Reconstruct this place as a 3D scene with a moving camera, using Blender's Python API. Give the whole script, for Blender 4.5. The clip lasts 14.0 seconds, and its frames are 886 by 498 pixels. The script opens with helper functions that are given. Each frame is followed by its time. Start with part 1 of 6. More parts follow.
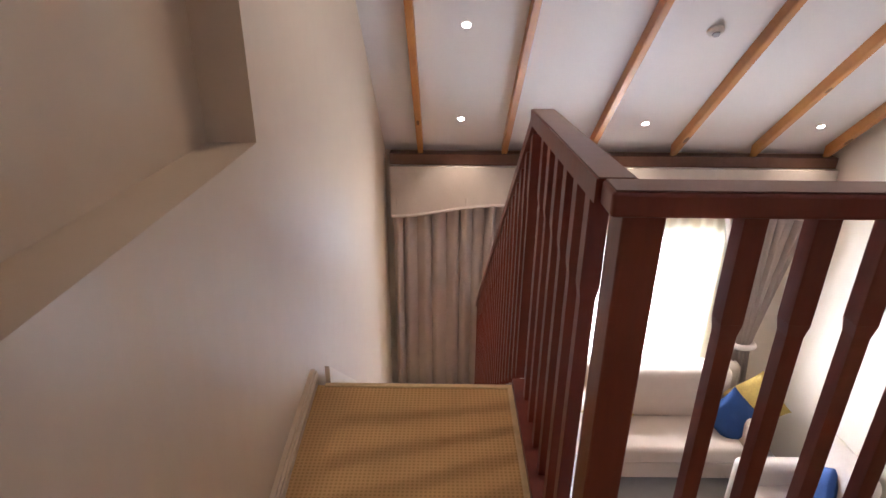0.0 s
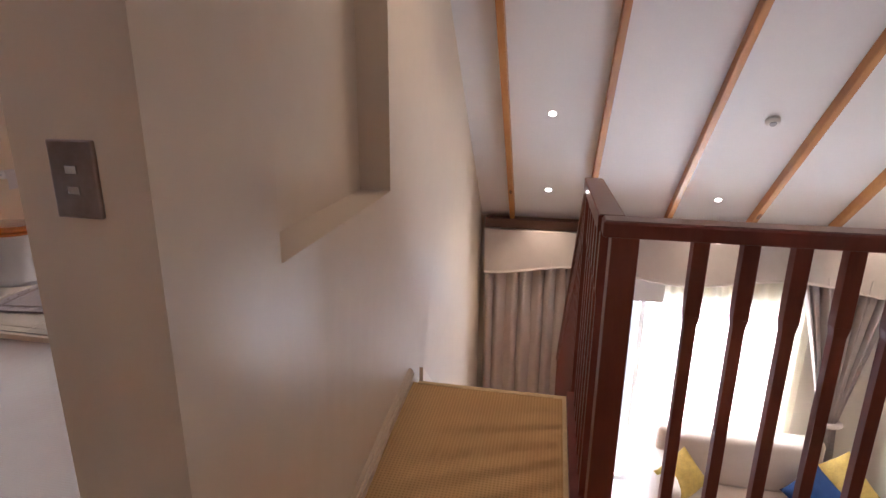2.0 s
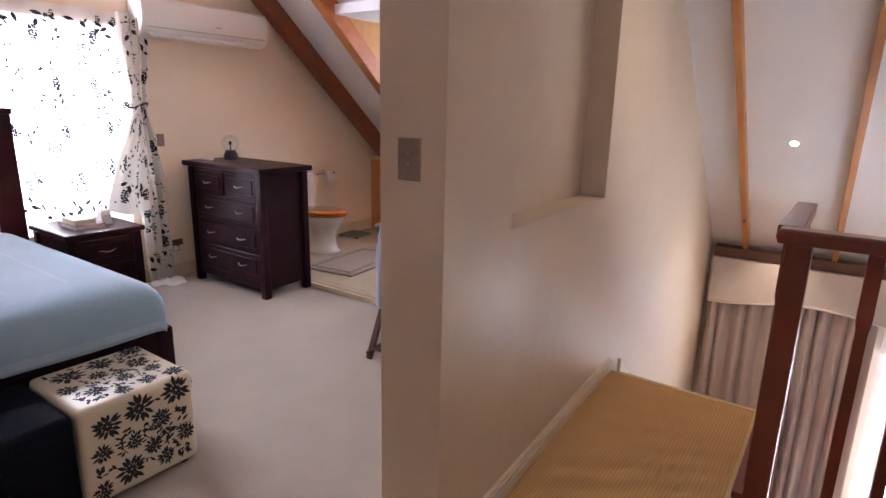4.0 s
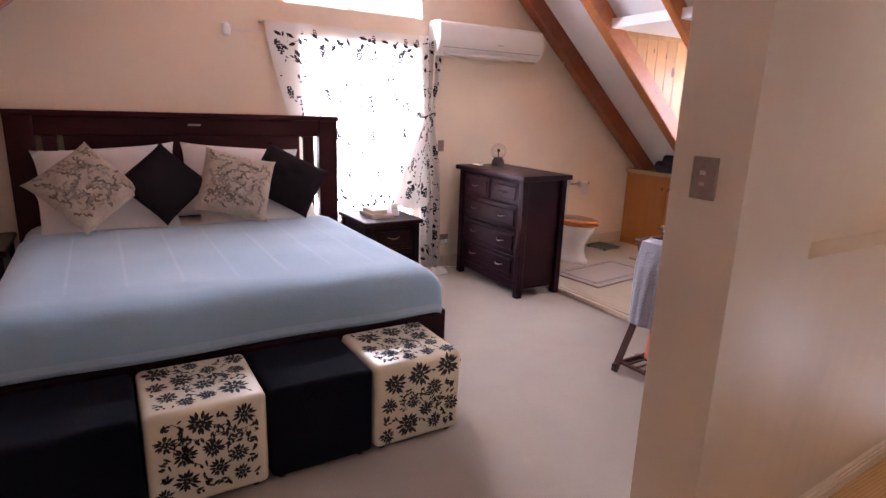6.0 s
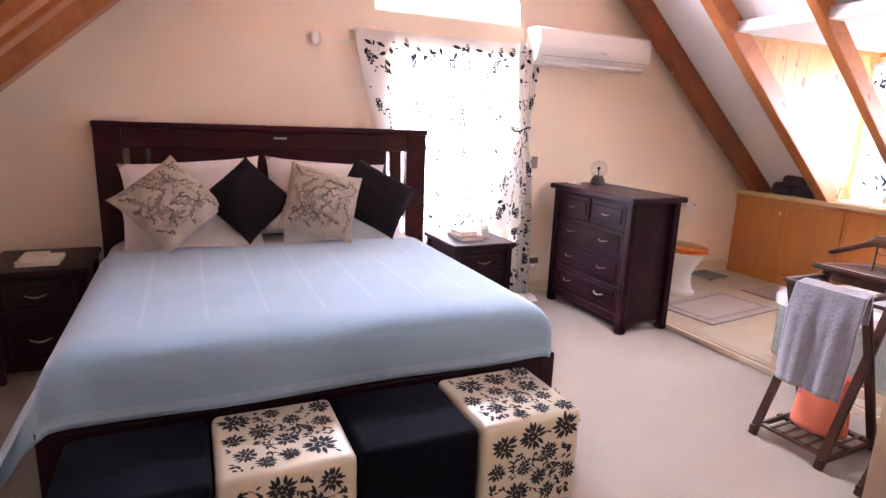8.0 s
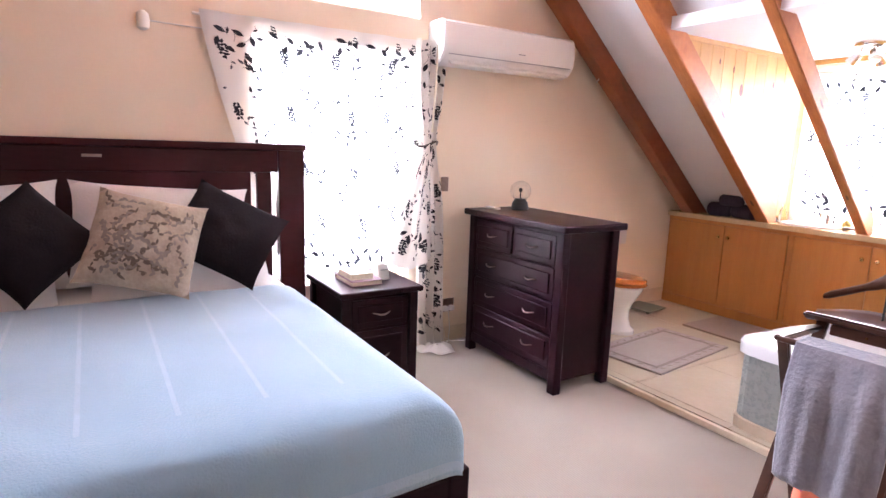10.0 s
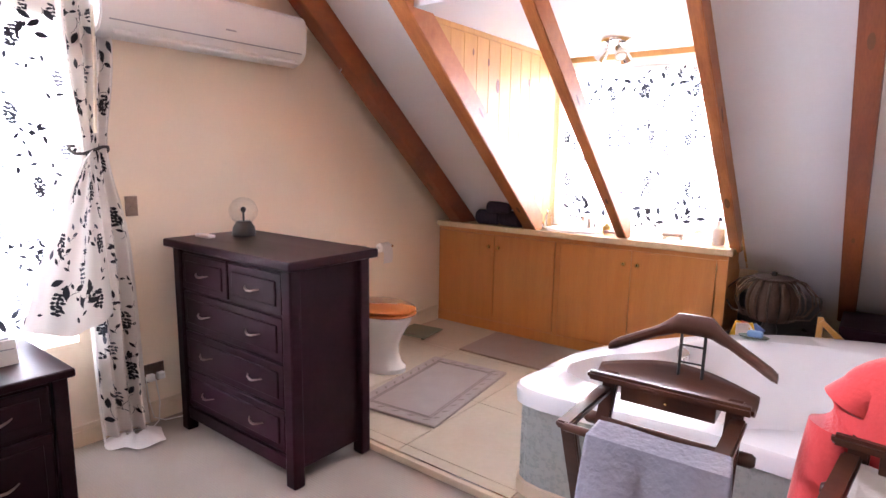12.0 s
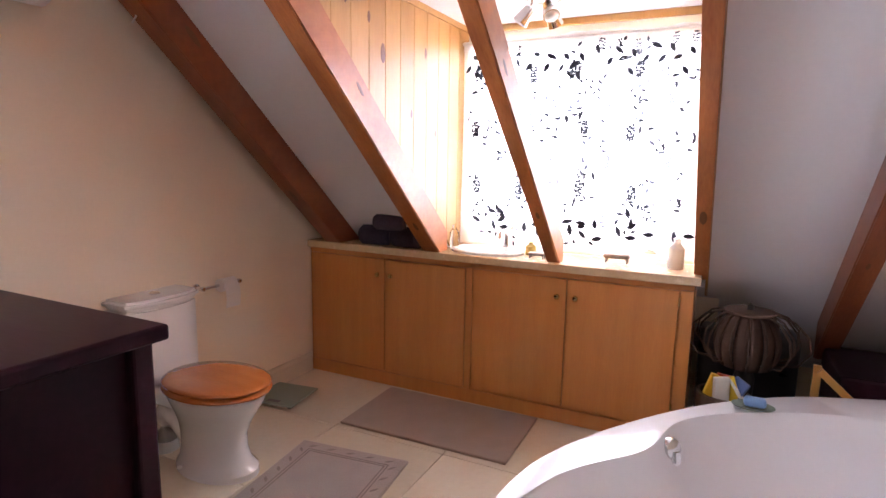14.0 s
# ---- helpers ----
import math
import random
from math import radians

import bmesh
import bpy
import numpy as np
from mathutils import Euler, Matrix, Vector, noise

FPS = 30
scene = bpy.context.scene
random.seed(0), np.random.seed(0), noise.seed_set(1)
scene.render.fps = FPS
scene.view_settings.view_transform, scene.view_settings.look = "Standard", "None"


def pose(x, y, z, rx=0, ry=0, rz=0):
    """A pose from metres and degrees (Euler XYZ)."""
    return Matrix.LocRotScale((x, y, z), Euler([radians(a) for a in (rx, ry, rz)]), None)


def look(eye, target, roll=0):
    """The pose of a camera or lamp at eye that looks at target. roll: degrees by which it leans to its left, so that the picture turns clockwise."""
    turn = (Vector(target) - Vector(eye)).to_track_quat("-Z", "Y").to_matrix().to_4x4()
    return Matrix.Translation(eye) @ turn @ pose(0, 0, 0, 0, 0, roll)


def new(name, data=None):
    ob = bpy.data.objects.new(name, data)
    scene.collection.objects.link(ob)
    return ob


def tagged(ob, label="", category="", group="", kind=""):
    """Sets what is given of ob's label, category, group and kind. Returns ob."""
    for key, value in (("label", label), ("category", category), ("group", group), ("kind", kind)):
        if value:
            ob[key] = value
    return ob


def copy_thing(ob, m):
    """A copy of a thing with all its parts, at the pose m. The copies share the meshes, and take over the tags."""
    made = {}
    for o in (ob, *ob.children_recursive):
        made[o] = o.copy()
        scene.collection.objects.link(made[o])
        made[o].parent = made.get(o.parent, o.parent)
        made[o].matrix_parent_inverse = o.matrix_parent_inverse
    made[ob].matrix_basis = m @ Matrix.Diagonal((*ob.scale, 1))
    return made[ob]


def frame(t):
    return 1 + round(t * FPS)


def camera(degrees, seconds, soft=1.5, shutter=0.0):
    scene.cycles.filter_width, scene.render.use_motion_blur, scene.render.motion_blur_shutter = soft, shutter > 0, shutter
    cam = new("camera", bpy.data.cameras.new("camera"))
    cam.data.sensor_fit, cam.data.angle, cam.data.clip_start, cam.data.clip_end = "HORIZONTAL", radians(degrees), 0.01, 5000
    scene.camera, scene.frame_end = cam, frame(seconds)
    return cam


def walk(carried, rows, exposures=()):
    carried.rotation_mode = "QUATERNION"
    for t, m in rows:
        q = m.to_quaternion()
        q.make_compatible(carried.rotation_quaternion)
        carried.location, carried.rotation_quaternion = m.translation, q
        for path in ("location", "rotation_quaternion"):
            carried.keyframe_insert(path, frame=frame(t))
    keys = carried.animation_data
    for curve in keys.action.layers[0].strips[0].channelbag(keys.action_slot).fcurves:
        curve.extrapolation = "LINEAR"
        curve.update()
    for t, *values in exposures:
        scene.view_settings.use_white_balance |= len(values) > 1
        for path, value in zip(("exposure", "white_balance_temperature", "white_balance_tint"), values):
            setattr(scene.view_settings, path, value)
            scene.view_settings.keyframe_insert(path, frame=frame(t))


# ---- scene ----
cam = camera(75.8, 14.0)
PATH = [
    (0, (-0.25, 0.043, 1.47), (-0.259, 1.877, 0.671), 0.5),
    (0.5, (-0.205, -0.134, 1.501), (-0.247, 1.727, 0.768), 0.4),
    (1, (-0.145, -0.316, 1.515), (-0.266, 1.567, 0.851), 0.4),
    (1.5, (-0.124, -0.481, 1.533), (-0.372, 1.407, 0.924), 0.5),
    (2, (-0.108, -0.682, 1.545), (-0.47, 1.205, 0.987), 0.6),
    (4.5, (0.243, -1.329, 1.547), (-1.046, 0.122, 1.065), 1.7),
    (5, (0.24, -1.392, 1.551), (-1.197, -0.088, 1.065), 2.0),
    (5.5, (0.225, -1.419, 1.557), (-1.345, -0.28, 1.069), 2.0),
    (6, (0.206, -1.452, 1.568), (-1.456, -0.448, 1.088), 2.0),
    (6.5, (0.165, -1.487, 1.586), (-1.562, -0.594, 1.118), 1.8),
    (7, (0.082, -1.514, 1.578), (-1.698, -0.72, 1.13), 2.1),
    (9.5, (-0.862, -1.037, 1.499), (-2.6, -0.119, 1.125), 2.1),
    (10, (-1.014, -0.841, 1.486), (-2.685, 0.2, 1.132), 1.9),
    (10.5, (-1.156, -0.677, 1.489), (-2.712, 0.532, 1.148), 1.7),
    (11, (-1.265, -0.442, 1.479), (-2.705, 0.907, 1.149), 1.4),
    (11.5, (-1.36, -0.215, 1.481), (-2.687, 1.246, 1.159), 1.1),
    (12, (-1.486, 0.018, 1.495), (-2.687, 1.586, 1.177), 1.0),
    (12.5, (-1.618, 0.29, 1.482), (-2.72, 1.929, 1.168), 0.8),
    (13, (-1.79, 0.548, 1.484), (-2.828, 2.229, 1.173), 1.0),
    (13.5, (-1.983, 0.79, 1.48), (-2.943, 2.518, 1.174), 0.9),
    (14, (-2.129, 1.022, 1.483), (-3.001, 2.795, 1.174), 1.0),
]
EXPOSE = [(0,0.50,5830,18),(2,0.53,5830,19),(4.5,0.72,5980,23),(5,0.55,6050,25),(6,0.88,6080,28),(7,1.29,6080,28),(9.5,1.60,5900,23),(10.5,1.31,5900,23),(11,1.30,5850,24),(12,1.22,5870,23),(12.5,1.11,5920,23),(13.5,0.79,6010,24),(14,0.68,6020,24)]
walk(cam, [(t, look(eye, target, roll)) for t, eye, target, roll in PATH], EXPOSE)

# ---- world, sun and daylight at the openings ----
world = bpy.data.worlds.new("sky_world")
scene.world = world
world.use_nodes = True
wn = world.node_tree
sky = wn.nodes.new("ShaderNodeTexSky")
sky.sky_type, sky.sun_disc, sky.sun_elevation, sky.sun_rotation = "NISHITA", False, radians(50), radians(-60)
wn.links.new(sky.outputs[0], wn.nodes["Background"].inputs[0])
wn.nodes["Background"].inputs[1].default_value = 0.12
sun = new("sun", bpy.data.lights.new("sun", "SUN"))
sun.data.energy, sun.data.angle, sun.data.color = 2.5, radians(0.6), (1.0, 0.95, 0.87)
sun.matrix_world = look((-6, 9, 12), (-2, 2, 0))


def window_light(name, eye, target, w, h, watts, colour, spread=180):
    lamp = new(name, bpy.data.lights.new(name, "AREA"))
    lamp.data.shape, lamp.data.size, lamp.data.size_y = "RECTANGLE", w, h
    lamp.data.energy, lamp.data.color = watts, colour
    lamp.data.spread = radians(spread)
    lamp.matrix_world = look(eye, target)


window_light("daylight_gable", (-4.92, 0.555, 1.32), (0, 0.555, 1.32), 1.08, 1.54, 165, (0.93, 0.96, 1.0))
window_light("daylight_fanlight", (-4.92, 0.525, 2.62), (0, 0.525, 2.3), 1.2, 0.6, 118, (0.93, 0.96, 1.0))
window_light("daylight_dormer", (-2.93, 4.58, 1.65), (-2.75, 0, 0.9), 1.3, 1.1, 125, (0.95, 0.97, 1.0), 115)
window_light("daylight_lounge", (1.5, 5.3, -1.6), (1.5, 0, -1.6), 1.5, 2.1, 340, (0.95, 0.97, 1.0))


# ---- materials ----
def mat(name, c1, c2=None, scale=6.0, rough=0.6, bump=0.0, fine=80.0, metal=0.0, coat=0.0, stretch=(1, 1, 1), ribs=None, spec=0.5, sheen=0.0, random=0.0):
    m = bpy.data.materials.new(name)
    m.use_nodes = True
    t = m.node_tree
    n, link = t.nodes, t.links.new
    b = n["Principled BSDF"]
    c2 = c2 or tuple(v * 0.86 for v in c1)
    co = n.new("ShaderNodeTexCoord")
    mp = n.new("ShaderNodeMapping")
    mp.inputs["Scale"].default_value = stretch
    link(co.outputs["Object"], mp.inputs["Vector"])
    big, small = n.new("ShaderNodeTexNoise"), n.new("ShaderNodeTexNoise")
    big.inputs["Scale"].default_value, big.inputs["Detail"].default_value = scale, 5
    small.inputs["Scale"].default_value, small.inputs["Detail"].default_value = fine, 3
    link(mp.outputs[0], big.inputs["Vector"])
    link(mp.outputs[0], small.inputs["Vector"])
    both = n.new("ShaderNodeMix")
    both.inputs[0].default_value = 0.35
    link(big.outputs["Fac"], both.inputs[2])
    link(small.outputs["Fac"], both.inputs[3])
    ramp = n.new("ShaderNodeValToRGB")
    ramp.color_ramp.elements[0].position, ramp.color_ramp.elements[1].position = 0.32, 0.68
    ramp.color_ramp.elements[0].color, ramp.color_ramp.elements[1].color = (*c2, 1), (*c1, 1)
    link(both.outputs[0], ramp.inputs[0])
    colour = ramp.outputs[0]
    if random:
        info, hsv, rng = n.new("ShaderNodeObjectInfo"), n.new("ShaderNodeHueSaturation"), n.new("ShaderNodeMapRange")
        rng.inputs[3].default_value, rng.inputs[4].default_value = 1 - random, 1 + random
        link(info.outputs["Random"], rng.inputs[0])
        link(rng.outputs[0], hsv.inputs["Value"])
        link(colour, hsv.inputs["Color"])
        colour = hsv.outputs[0]
    link(colour, b.inputs["Base Color"])
    rr = n.new("ShaderNodeMapRange")
    rr.inputs[3].default_value, rr.inputs[4].default_value = max(rough - 0.08, 0.02), min(rough + 0.08, 1)
    link(big.outputs["Fac"], rr.inputs[0])
    link(rr.outputs[0], b.inputs["Roughness"])
    b.inputs["Metallic"].default_value = metal
    b.inputs["Coat Weight"].default_value = coat
    b.inputs["Specular IOR Level"].default_value = spec
    b.inputs["Sheen Weight"].default_value = sheen
    if bump:
        bp = n.new("ShaderNodeBump")
        bp.inputs["Strength"].default_value, bp.inputs["Distance"].default_value = bump, 0.004
        src = small.outputs["Fac"]
        if ribs:
            wv = n.new("ShaderNodeTexWave")
            if ribs[0] == "DOTS":
                other = n.new("ShaderNodeTexWave")
                other.bands_direction, other.inputs["Scale"].default_value, other.inputs["Distortion"].default_value = "Y", ribs[1], 0.08
                link(co.outputs["Object"], other.inputs["Vector"])
                pit = n.new("ShaderNodeMath")
                pit.operation = "MULTIPLY"
                link(wv.outputs["Fac"], pit.inputs[0])
                link(other.outputs["Fac"], pit.inputs[1])
                dim = n.new("ShaderNodeMix")
                dim.data_type = "RGBA"
                dim.inputs[7].default_value = (c2[0] * 0.68, c2[1] * 0.64, c2[2] * 0.58, 1)
                link(pit.outputs[0], dim.inputs[0])
                link(colour, dim.inputs[6])
                link(dim.outputs[2], b.inputs["Base Color"])
            wv.bands_direction, wv.inputs["Scale"].default_value, wv.inputs["Distortion"].default_value = "X" if ribs[0] == "DOTS" else ribs[0], ribs[1], 0.08 if ribs[0] == "DOTS" else 1.2
            wv.inputs["Detail"].default_value = 1
            link(co.outputs["Object"], wv.inputs["Vector"])
            mx = n.new("ShaderNodeMix")
            mx.inputs[0].default_value = 0.6
            link(small.outputs["Fac"], mx.inputs[2])
            link(wv.outputs["Fac"], mx.inputs[3])
            src = mx.outputs[0]
        link(src, bp.inputs["Height"])
        link(bp.outputs[0], b.inputs["Normal"])
    return m


def cloth_sheer(name, colour, through_part, back_part):
    """Woven voile: part of the light goes straight through, part is scattered on."""
    m = bpy.data.materials.new(name)
    m.use_nodes = True
    t = m.node_tree
    n, link = t.nodes, t.links.new
    b = n["Principled BSDF"]
    b.inputs["Base Color"].default_value, b.inputs["Roughness"].default_value = (*colour, 1), 0.9
    tr, tp = n.new("ShaderNodeBsdfTranslucent"), n.new("ShaderNodeBsdfTransparent")
    tr.inputs[0].default_value = (*colour, 1)
    ns = n.new("ShaderNodeTexNoise")
    ns.inputs["Scale"].default_value = 14
    rg = n.new("ShaderNodeMapRange")
    rg.inputs[3].default_value, rg.inputs[4].default_value = through_part * 0.8, through_part * 1.2
    link(ns.outputs["Fac"], rg.inputs[0])
    a, c = n.new("ShaderNodeMixShader"), n.new("ShaderNodeMixShader")
    a.inputs[0].default_value = back_part
    link(b.outputs[0], a.inputs[1])
    link(tr.outputs[0], a.inputs[2])
    link(rg.outputs[0], c.inputs[0])
    link(a.outputs[0], c.inputs[1])
    link(tp.outputs[0], c.inputs[2])
    link(c.outputs[0], n["Material Output"].inputs[0])
    return m


def clear_glass(name, rough=0.0):
    m = bpy.data.materials.new(name)
    m.use_nodes = True
    b = m.node_tree.nodes["Principled BSDF"]
    b.inputs["Transmission Weight"].default_value, b.inputs["Roughness"].default_value = 1, rough
    b.inputs["Base Color"].default_value, b.inputs["IOR"].default_value = (0.97, 0.98, 0.98, 1), 1.45
    return m


def thin_glass(name):
    """A blown shell: clear, with a faint gloss towards its rim."""
    m = bpy.data.materials.new(name)
    m.use_nodes = True
    n, link = m.node_tree.nodes, m.node_tree.links.new
    tp, gl, fr, mx = n.new("ShaderNodeBsdfTransparent"), n.new("ShaderNodeBsdfGlossy"), n.new("ShaderNodeLayerWeight"), n.new("ShaderNodeMixShader")
    tp.inputs[0].default_value, gl.inputs["Roughness"].default_value, fr.inputs[0].default_value = (0.97, 0.98, 0.98, 1), 0.02, 0.12
    link(fr.outputs[1], mx.inputs[0])
    link(tp.outputs[0], mx.inputs[1])
    link(gl.outputs[0], mx.inputs[2])
    link(mx.outputs[0], n["Material Output"].inputs[0])
    return m


def glowing(name, colour, strength):
    m = bpy.data.materials.new(name)
    m.use_nodes = True
    b = m.node_tree.nodes["Principled BSDF"]
    b.inputs["Emission Color"].default_value, b.inputs["Emission Strength"].default_value = (*colour, 1), strength
    return m


CREAM = mat("cream_paint", (0.84, 0.71, 0.555), (0.80, 0.67, 0.515), 2.5, 0.55, 0.10, 60)
# Same cream paint as CREAM; the hall's dimmer light is put into this colour.
HALL = mat("satin_cream_dimmed", (0.65, 0.535, 0.405), (0.61, 0.495, 0.37), 2.0, 0.42, 0.22, 9)
LOUNGE = mat("pale_lounge_paint", (0.78, 0.71, 0.62), (0.74, 0.67, 0.575), 2.5, 0.55, 0.08, 60)
WHITE = mat("white_ceiling_paint", (0.78, 0.76, 0.76), (0.74, 0.72, 0.72), 1.6, 0.7, 0.08, 50)
TRIM = mat("ivory_gloss_trim", (0.72, 0.60, 0.45), (0.67, 0.55, 0.40), 5, 0.35, 0.05)
CARPET = mat("ribbed_beige_carpet", (0.37, 0.315, 0.262), (0.325, 0.272, 0.224), 3, 0.95, 0.28, 160, ribs=("Y", 24), sheen=0.2)
TANC = mat("tan_woven_carpet", (0.62, 0.395, 0.165), (0.54, 0.33, 0.13), 4, 0.9, 0.35, 150, ribs=("DOTS", 21))
BIND = mat("carpet_binding", (0.72, 0.55, 0.30), None, 40, 0.8, 0.5)
PINE = mat("orange_pine", (0.47, 0.165, 0.045), (0.30, 0.085, 0.02), 3.2, 0.42, 0.12, 26, stretch=(6, 1, 1.2), coat=0.15)
PINE_GOLD = mat("golden_pine", (0.52, 0.235, 0.06), (0.40, 0.155, 0.035), 3.2, 0.42, 0.12, 26, stretch=(6, 1, 1.2), coat=0.15)
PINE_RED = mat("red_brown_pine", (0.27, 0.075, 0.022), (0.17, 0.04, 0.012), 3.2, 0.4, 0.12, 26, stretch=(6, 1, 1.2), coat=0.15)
PINE_PALE = mat("pale_knotty_pine", (0.50, 0.265, 0.068), (0.40, 0.19, 0.042), 2.2, 0.4, 0.10, 22, stretch=(5, 5, 0.6), coat=0.2, random=0.10)
PLATE = mat("dull_brown_pine", (0.17, 0.085, 0.055), (0.12, 0.055, 0.035), 3.2, 0.5, 0.12, 26, stretch=(1, 6, 1.2))
KNOT = mat("pine_knot", (0.16, 0.06, 0.02), None, 60, 0.5)
REDWOOD = mat("red_mahogany_stain", (0.19, 0.036, 0.020), (0.125, 0.023, 0.014), 7, 0.42, 0.10, 60, stretch=(1, 1, 0.15), coat=0.08)
# Ceiling's reflection on the varnished rail tops, painted as a grey-brown colour.
RAILTOP = mat("grey_brown_rail_sheen", (0.20, 0.115, 0.09), (0.12, 0.06, 0.047), 9, 0.34, 0.12, 60, stretch=(0.3, 0.3, 1), coat=0.1)
DARKWOOD = mat("dark_mahogany", (0.024, 0.0062, 0.0110), (0.013, 0.0036, 0.0065), 5, 0.34, 0.08, 50, stretch=(0.25, 1, 1), coat=0.0, spec=0.11)
DARKRED = mat("dark_mahogany_headboard", (0.045, 0.008, 0.010), (0.026, 0.005, 0.007), 5, 0.32, 0.06, 50, stretch=(1, 0.25, 1), coat=0.0, spec=0.15)
VALETWOOD = mat("dark_walnut", (0.085, 0.030, 0.016), (0.045, 0.015, 0.008), 8, 0.32, 0.08, 60, stretch=(0.3, 1, 1), coat=0.15)
BEECH = mat("orange_beech_veneer", (0.56, 0.230, 0.055), (0.48, 0.18, 0.040), 3.0, 0.38, 0.04, 40, stretch=(6, 6, 0.5), coat=0.2)
COUNTER = mat("beige_laminate_worktop", (0.66, 0.50, 0.30), (0.58, 0.42, 0.24), 30, 0.25, 0.03, 120, coat=0.3)
TILE = mat("cream_floor_tile", (0.66, 0.58, 0.45), (0.60, 0.52, 0.395), 3, 0.22, 0.03, 40, coat=0.2, random=0.03)
GROUT = mat("tile_grout", (0.44, 0.375, 0.285), None, 40, 0.9)
PORCELAIN = mat("white_porcelain", (0.80, 0.79, 0.77), (0.77, 0.76, 0.74), 2, 0.10, 0, coat=0.6)
ACRYLIC = mat("white_acrylic", (0.86, 0.86, 0.88), (0.83, 0.83, 0.85), 2, 0.14, 0, coat=0.5)
PLASTIC = mat("white_plastic", (0.78, 0.76, 0.73), (0.74, 0.72, 0.69), 3, 0.35, 0.02)
GREYPL = mat("grey_vent_plastic", (0.36, 0.36, 0.38), None, 10, 0.5)
SEATWOOD = mat("varnished_orange_wood", (0.50, 0.155, 0.030), (0.40, 0.110, 0.020), 3, 0.16, 0.02, 30, stretch=(1, 5, 1), coat=0.6)
CHROME = mat("chrome", (0.72, 0.72, 0.72), None, 4, 0.14, 0, metal=1)
PEWTER = mat("brushed_pewter", (0.36, 0.28, 0.24), (0.28, 0.21, 0.18), 20, 0.32, 0.05, metal=1)
BRASS = mat("polished_brass", (0.75, 0.55, 0.24), None, 8, 0.22, 0, metal=1)
BLACK = mat("black_plastic", (0.012, 0.012, 0.014), None, 10, 0.3)
INK = mat("black_print", (0.018, 0.019, 0.024), None, 40, 0.8)
BLANKET = mat("pale_blue_fleece", (0.295, 0.435, 0.565), (0.26, 0.395, 0.52), 5, 0.95, 0.6, 140, sheen=0.5)
BLSTRIPE = mat("pale_blue_fleece_stripe", (0.375, 0.505, 0.63), None, 20, 0.95, 0.5, 140, sheen=0.5)
LINEN = mat("white_cotton", (0.74, 0.69, 0.66), (0.70, 0.65, 0.62), 4, 0.9, 0.35, 90, sheen=0.2)
BLACKCLOTH = mat("black_suede", (0.016, 0.010, 0.012), (0.009, 0.006, 0.008), 6, 0.95, 0.4, 90, spec=0.15)
NAVY = mat("black_navy_velvet", (0.0045, 0.005, 0.010), (0.0025, 0.003, 0.007), 4, 0.95, 0.4, 90, spec=0.12)
IVORYPRINT = mat("ivory_satin", (0.66, 0.58, 0.44), (0.62, 0.54, 0.40), 5, 0.34, 0.12, 50)
TAPESTRY = mat("beige_floral_tapestry", (0.49, 0.41, 0.32), (0.30, 0.24, 0.185), 11, 0.8, 0.5, 60)
TAPPRINT = mat("brown_tapestry_print", (0.165, 0.130, 0.102), (0.11, 0.086, 0.068), 26, 0.9, 0.4, 70)
TAPGREY = mat("grey_tapestry_print", (0.27, 0.235, 0.20), (0.18, 0.158, 0.14), 26, 0.9, 0.4, 70)
VOILE = cloth_sheer("white_voile", (0.86, 0.84, 0.80), 0.08, 0.50)
VOILE_FULL = cloth_sheer("gathered_voile", (0.84, 0.80, 0.76), 0.03, 0.22)
VOILE2 = cloth_sheer("yellowish_voile", (0.86, 0.82, 0.66), 0.34, 0.6)
DRAPE = mat("taupe_curtain_cloth", (0.50, 0.435, 0.40), (0.44, 0.38, 0.345), 7, 0.85, 0.3, 90, sheen=0.3)
PELMET = mat("quilted_pelmet_cloth", (0.66, 0.60, 0.55), (0.61, 0.55, 0.50), 9, 0.9, 0.35, 90)
TOWEL = mat("grey_terry_towel", (0.25, 0.238, 0.29), (0.195, 0.183, 0.23), 16, 1.0, 1.0, 75, sheen=0.6)
SALMON = mat("salmon_cloth", (0.86, 0.24, 0.13), (0.78, 0.20, 0.11), 5, 0.8, 0.3, 60)
RED = mat("coral_red_wool", (0.66, 0.055, 0.052), (0.58, 0.042, 0.042), 5, 0.9, 0.4, 110, sheen=0.4)
MATGREY = mat("grey_taupe_bath_mat", (0.36, 0.295, 0.26), (0.31, 0.25, 0.22), 9, 1.0, 1.0, 120, sheen=0.3)
MATBROWN = mat("brown_bath_mat", (0.30, 0.215, 0.165), (0.25, 0.175, 0.13), 9, 1.0, 1.0, 120, sheen=0.3)
MATBAND = mat("bath_mat_band", (0.27, 0.215, 0.19), None, 14, 1.0, 0.8, 120)
SCALEGLASS = mat("green_tempered_glass", (0.28, 0.34, 0.28), (0.25, 0.31, 0.25), 4, 0.08, 0, coat=0.6)
WICKER = mat("brown_wicker", (0.075, 0.042, 0.026), (0.04, 0.022, 0.013), 16, 0.7, 0.6, 80)
DARKCANE = mat("black_cane", (0.025, 0.018, 0.015), None, 20, 0.5)
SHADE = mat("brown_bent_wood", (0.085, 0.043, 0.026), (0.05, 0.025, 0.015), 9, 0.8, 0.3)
SOFA = mat("oatmeal_upholstery", (0.60, 0.52, 0.46), (0.54, 0.465, 0.405), 6, 0.95, 0.6, 110, sheen=0.3)
BLUE = mat("royal_blue_cotton", (0.012, 0.055, 0.21), (0.009, 0.042, 0.165), 8, 0.8, 0.3)
YELLOW = mat("mustard_print_cotton", (0.62, 0.45, 0.12), (0.45, 0.33, 0.10), 24, 0.85, 0.3)
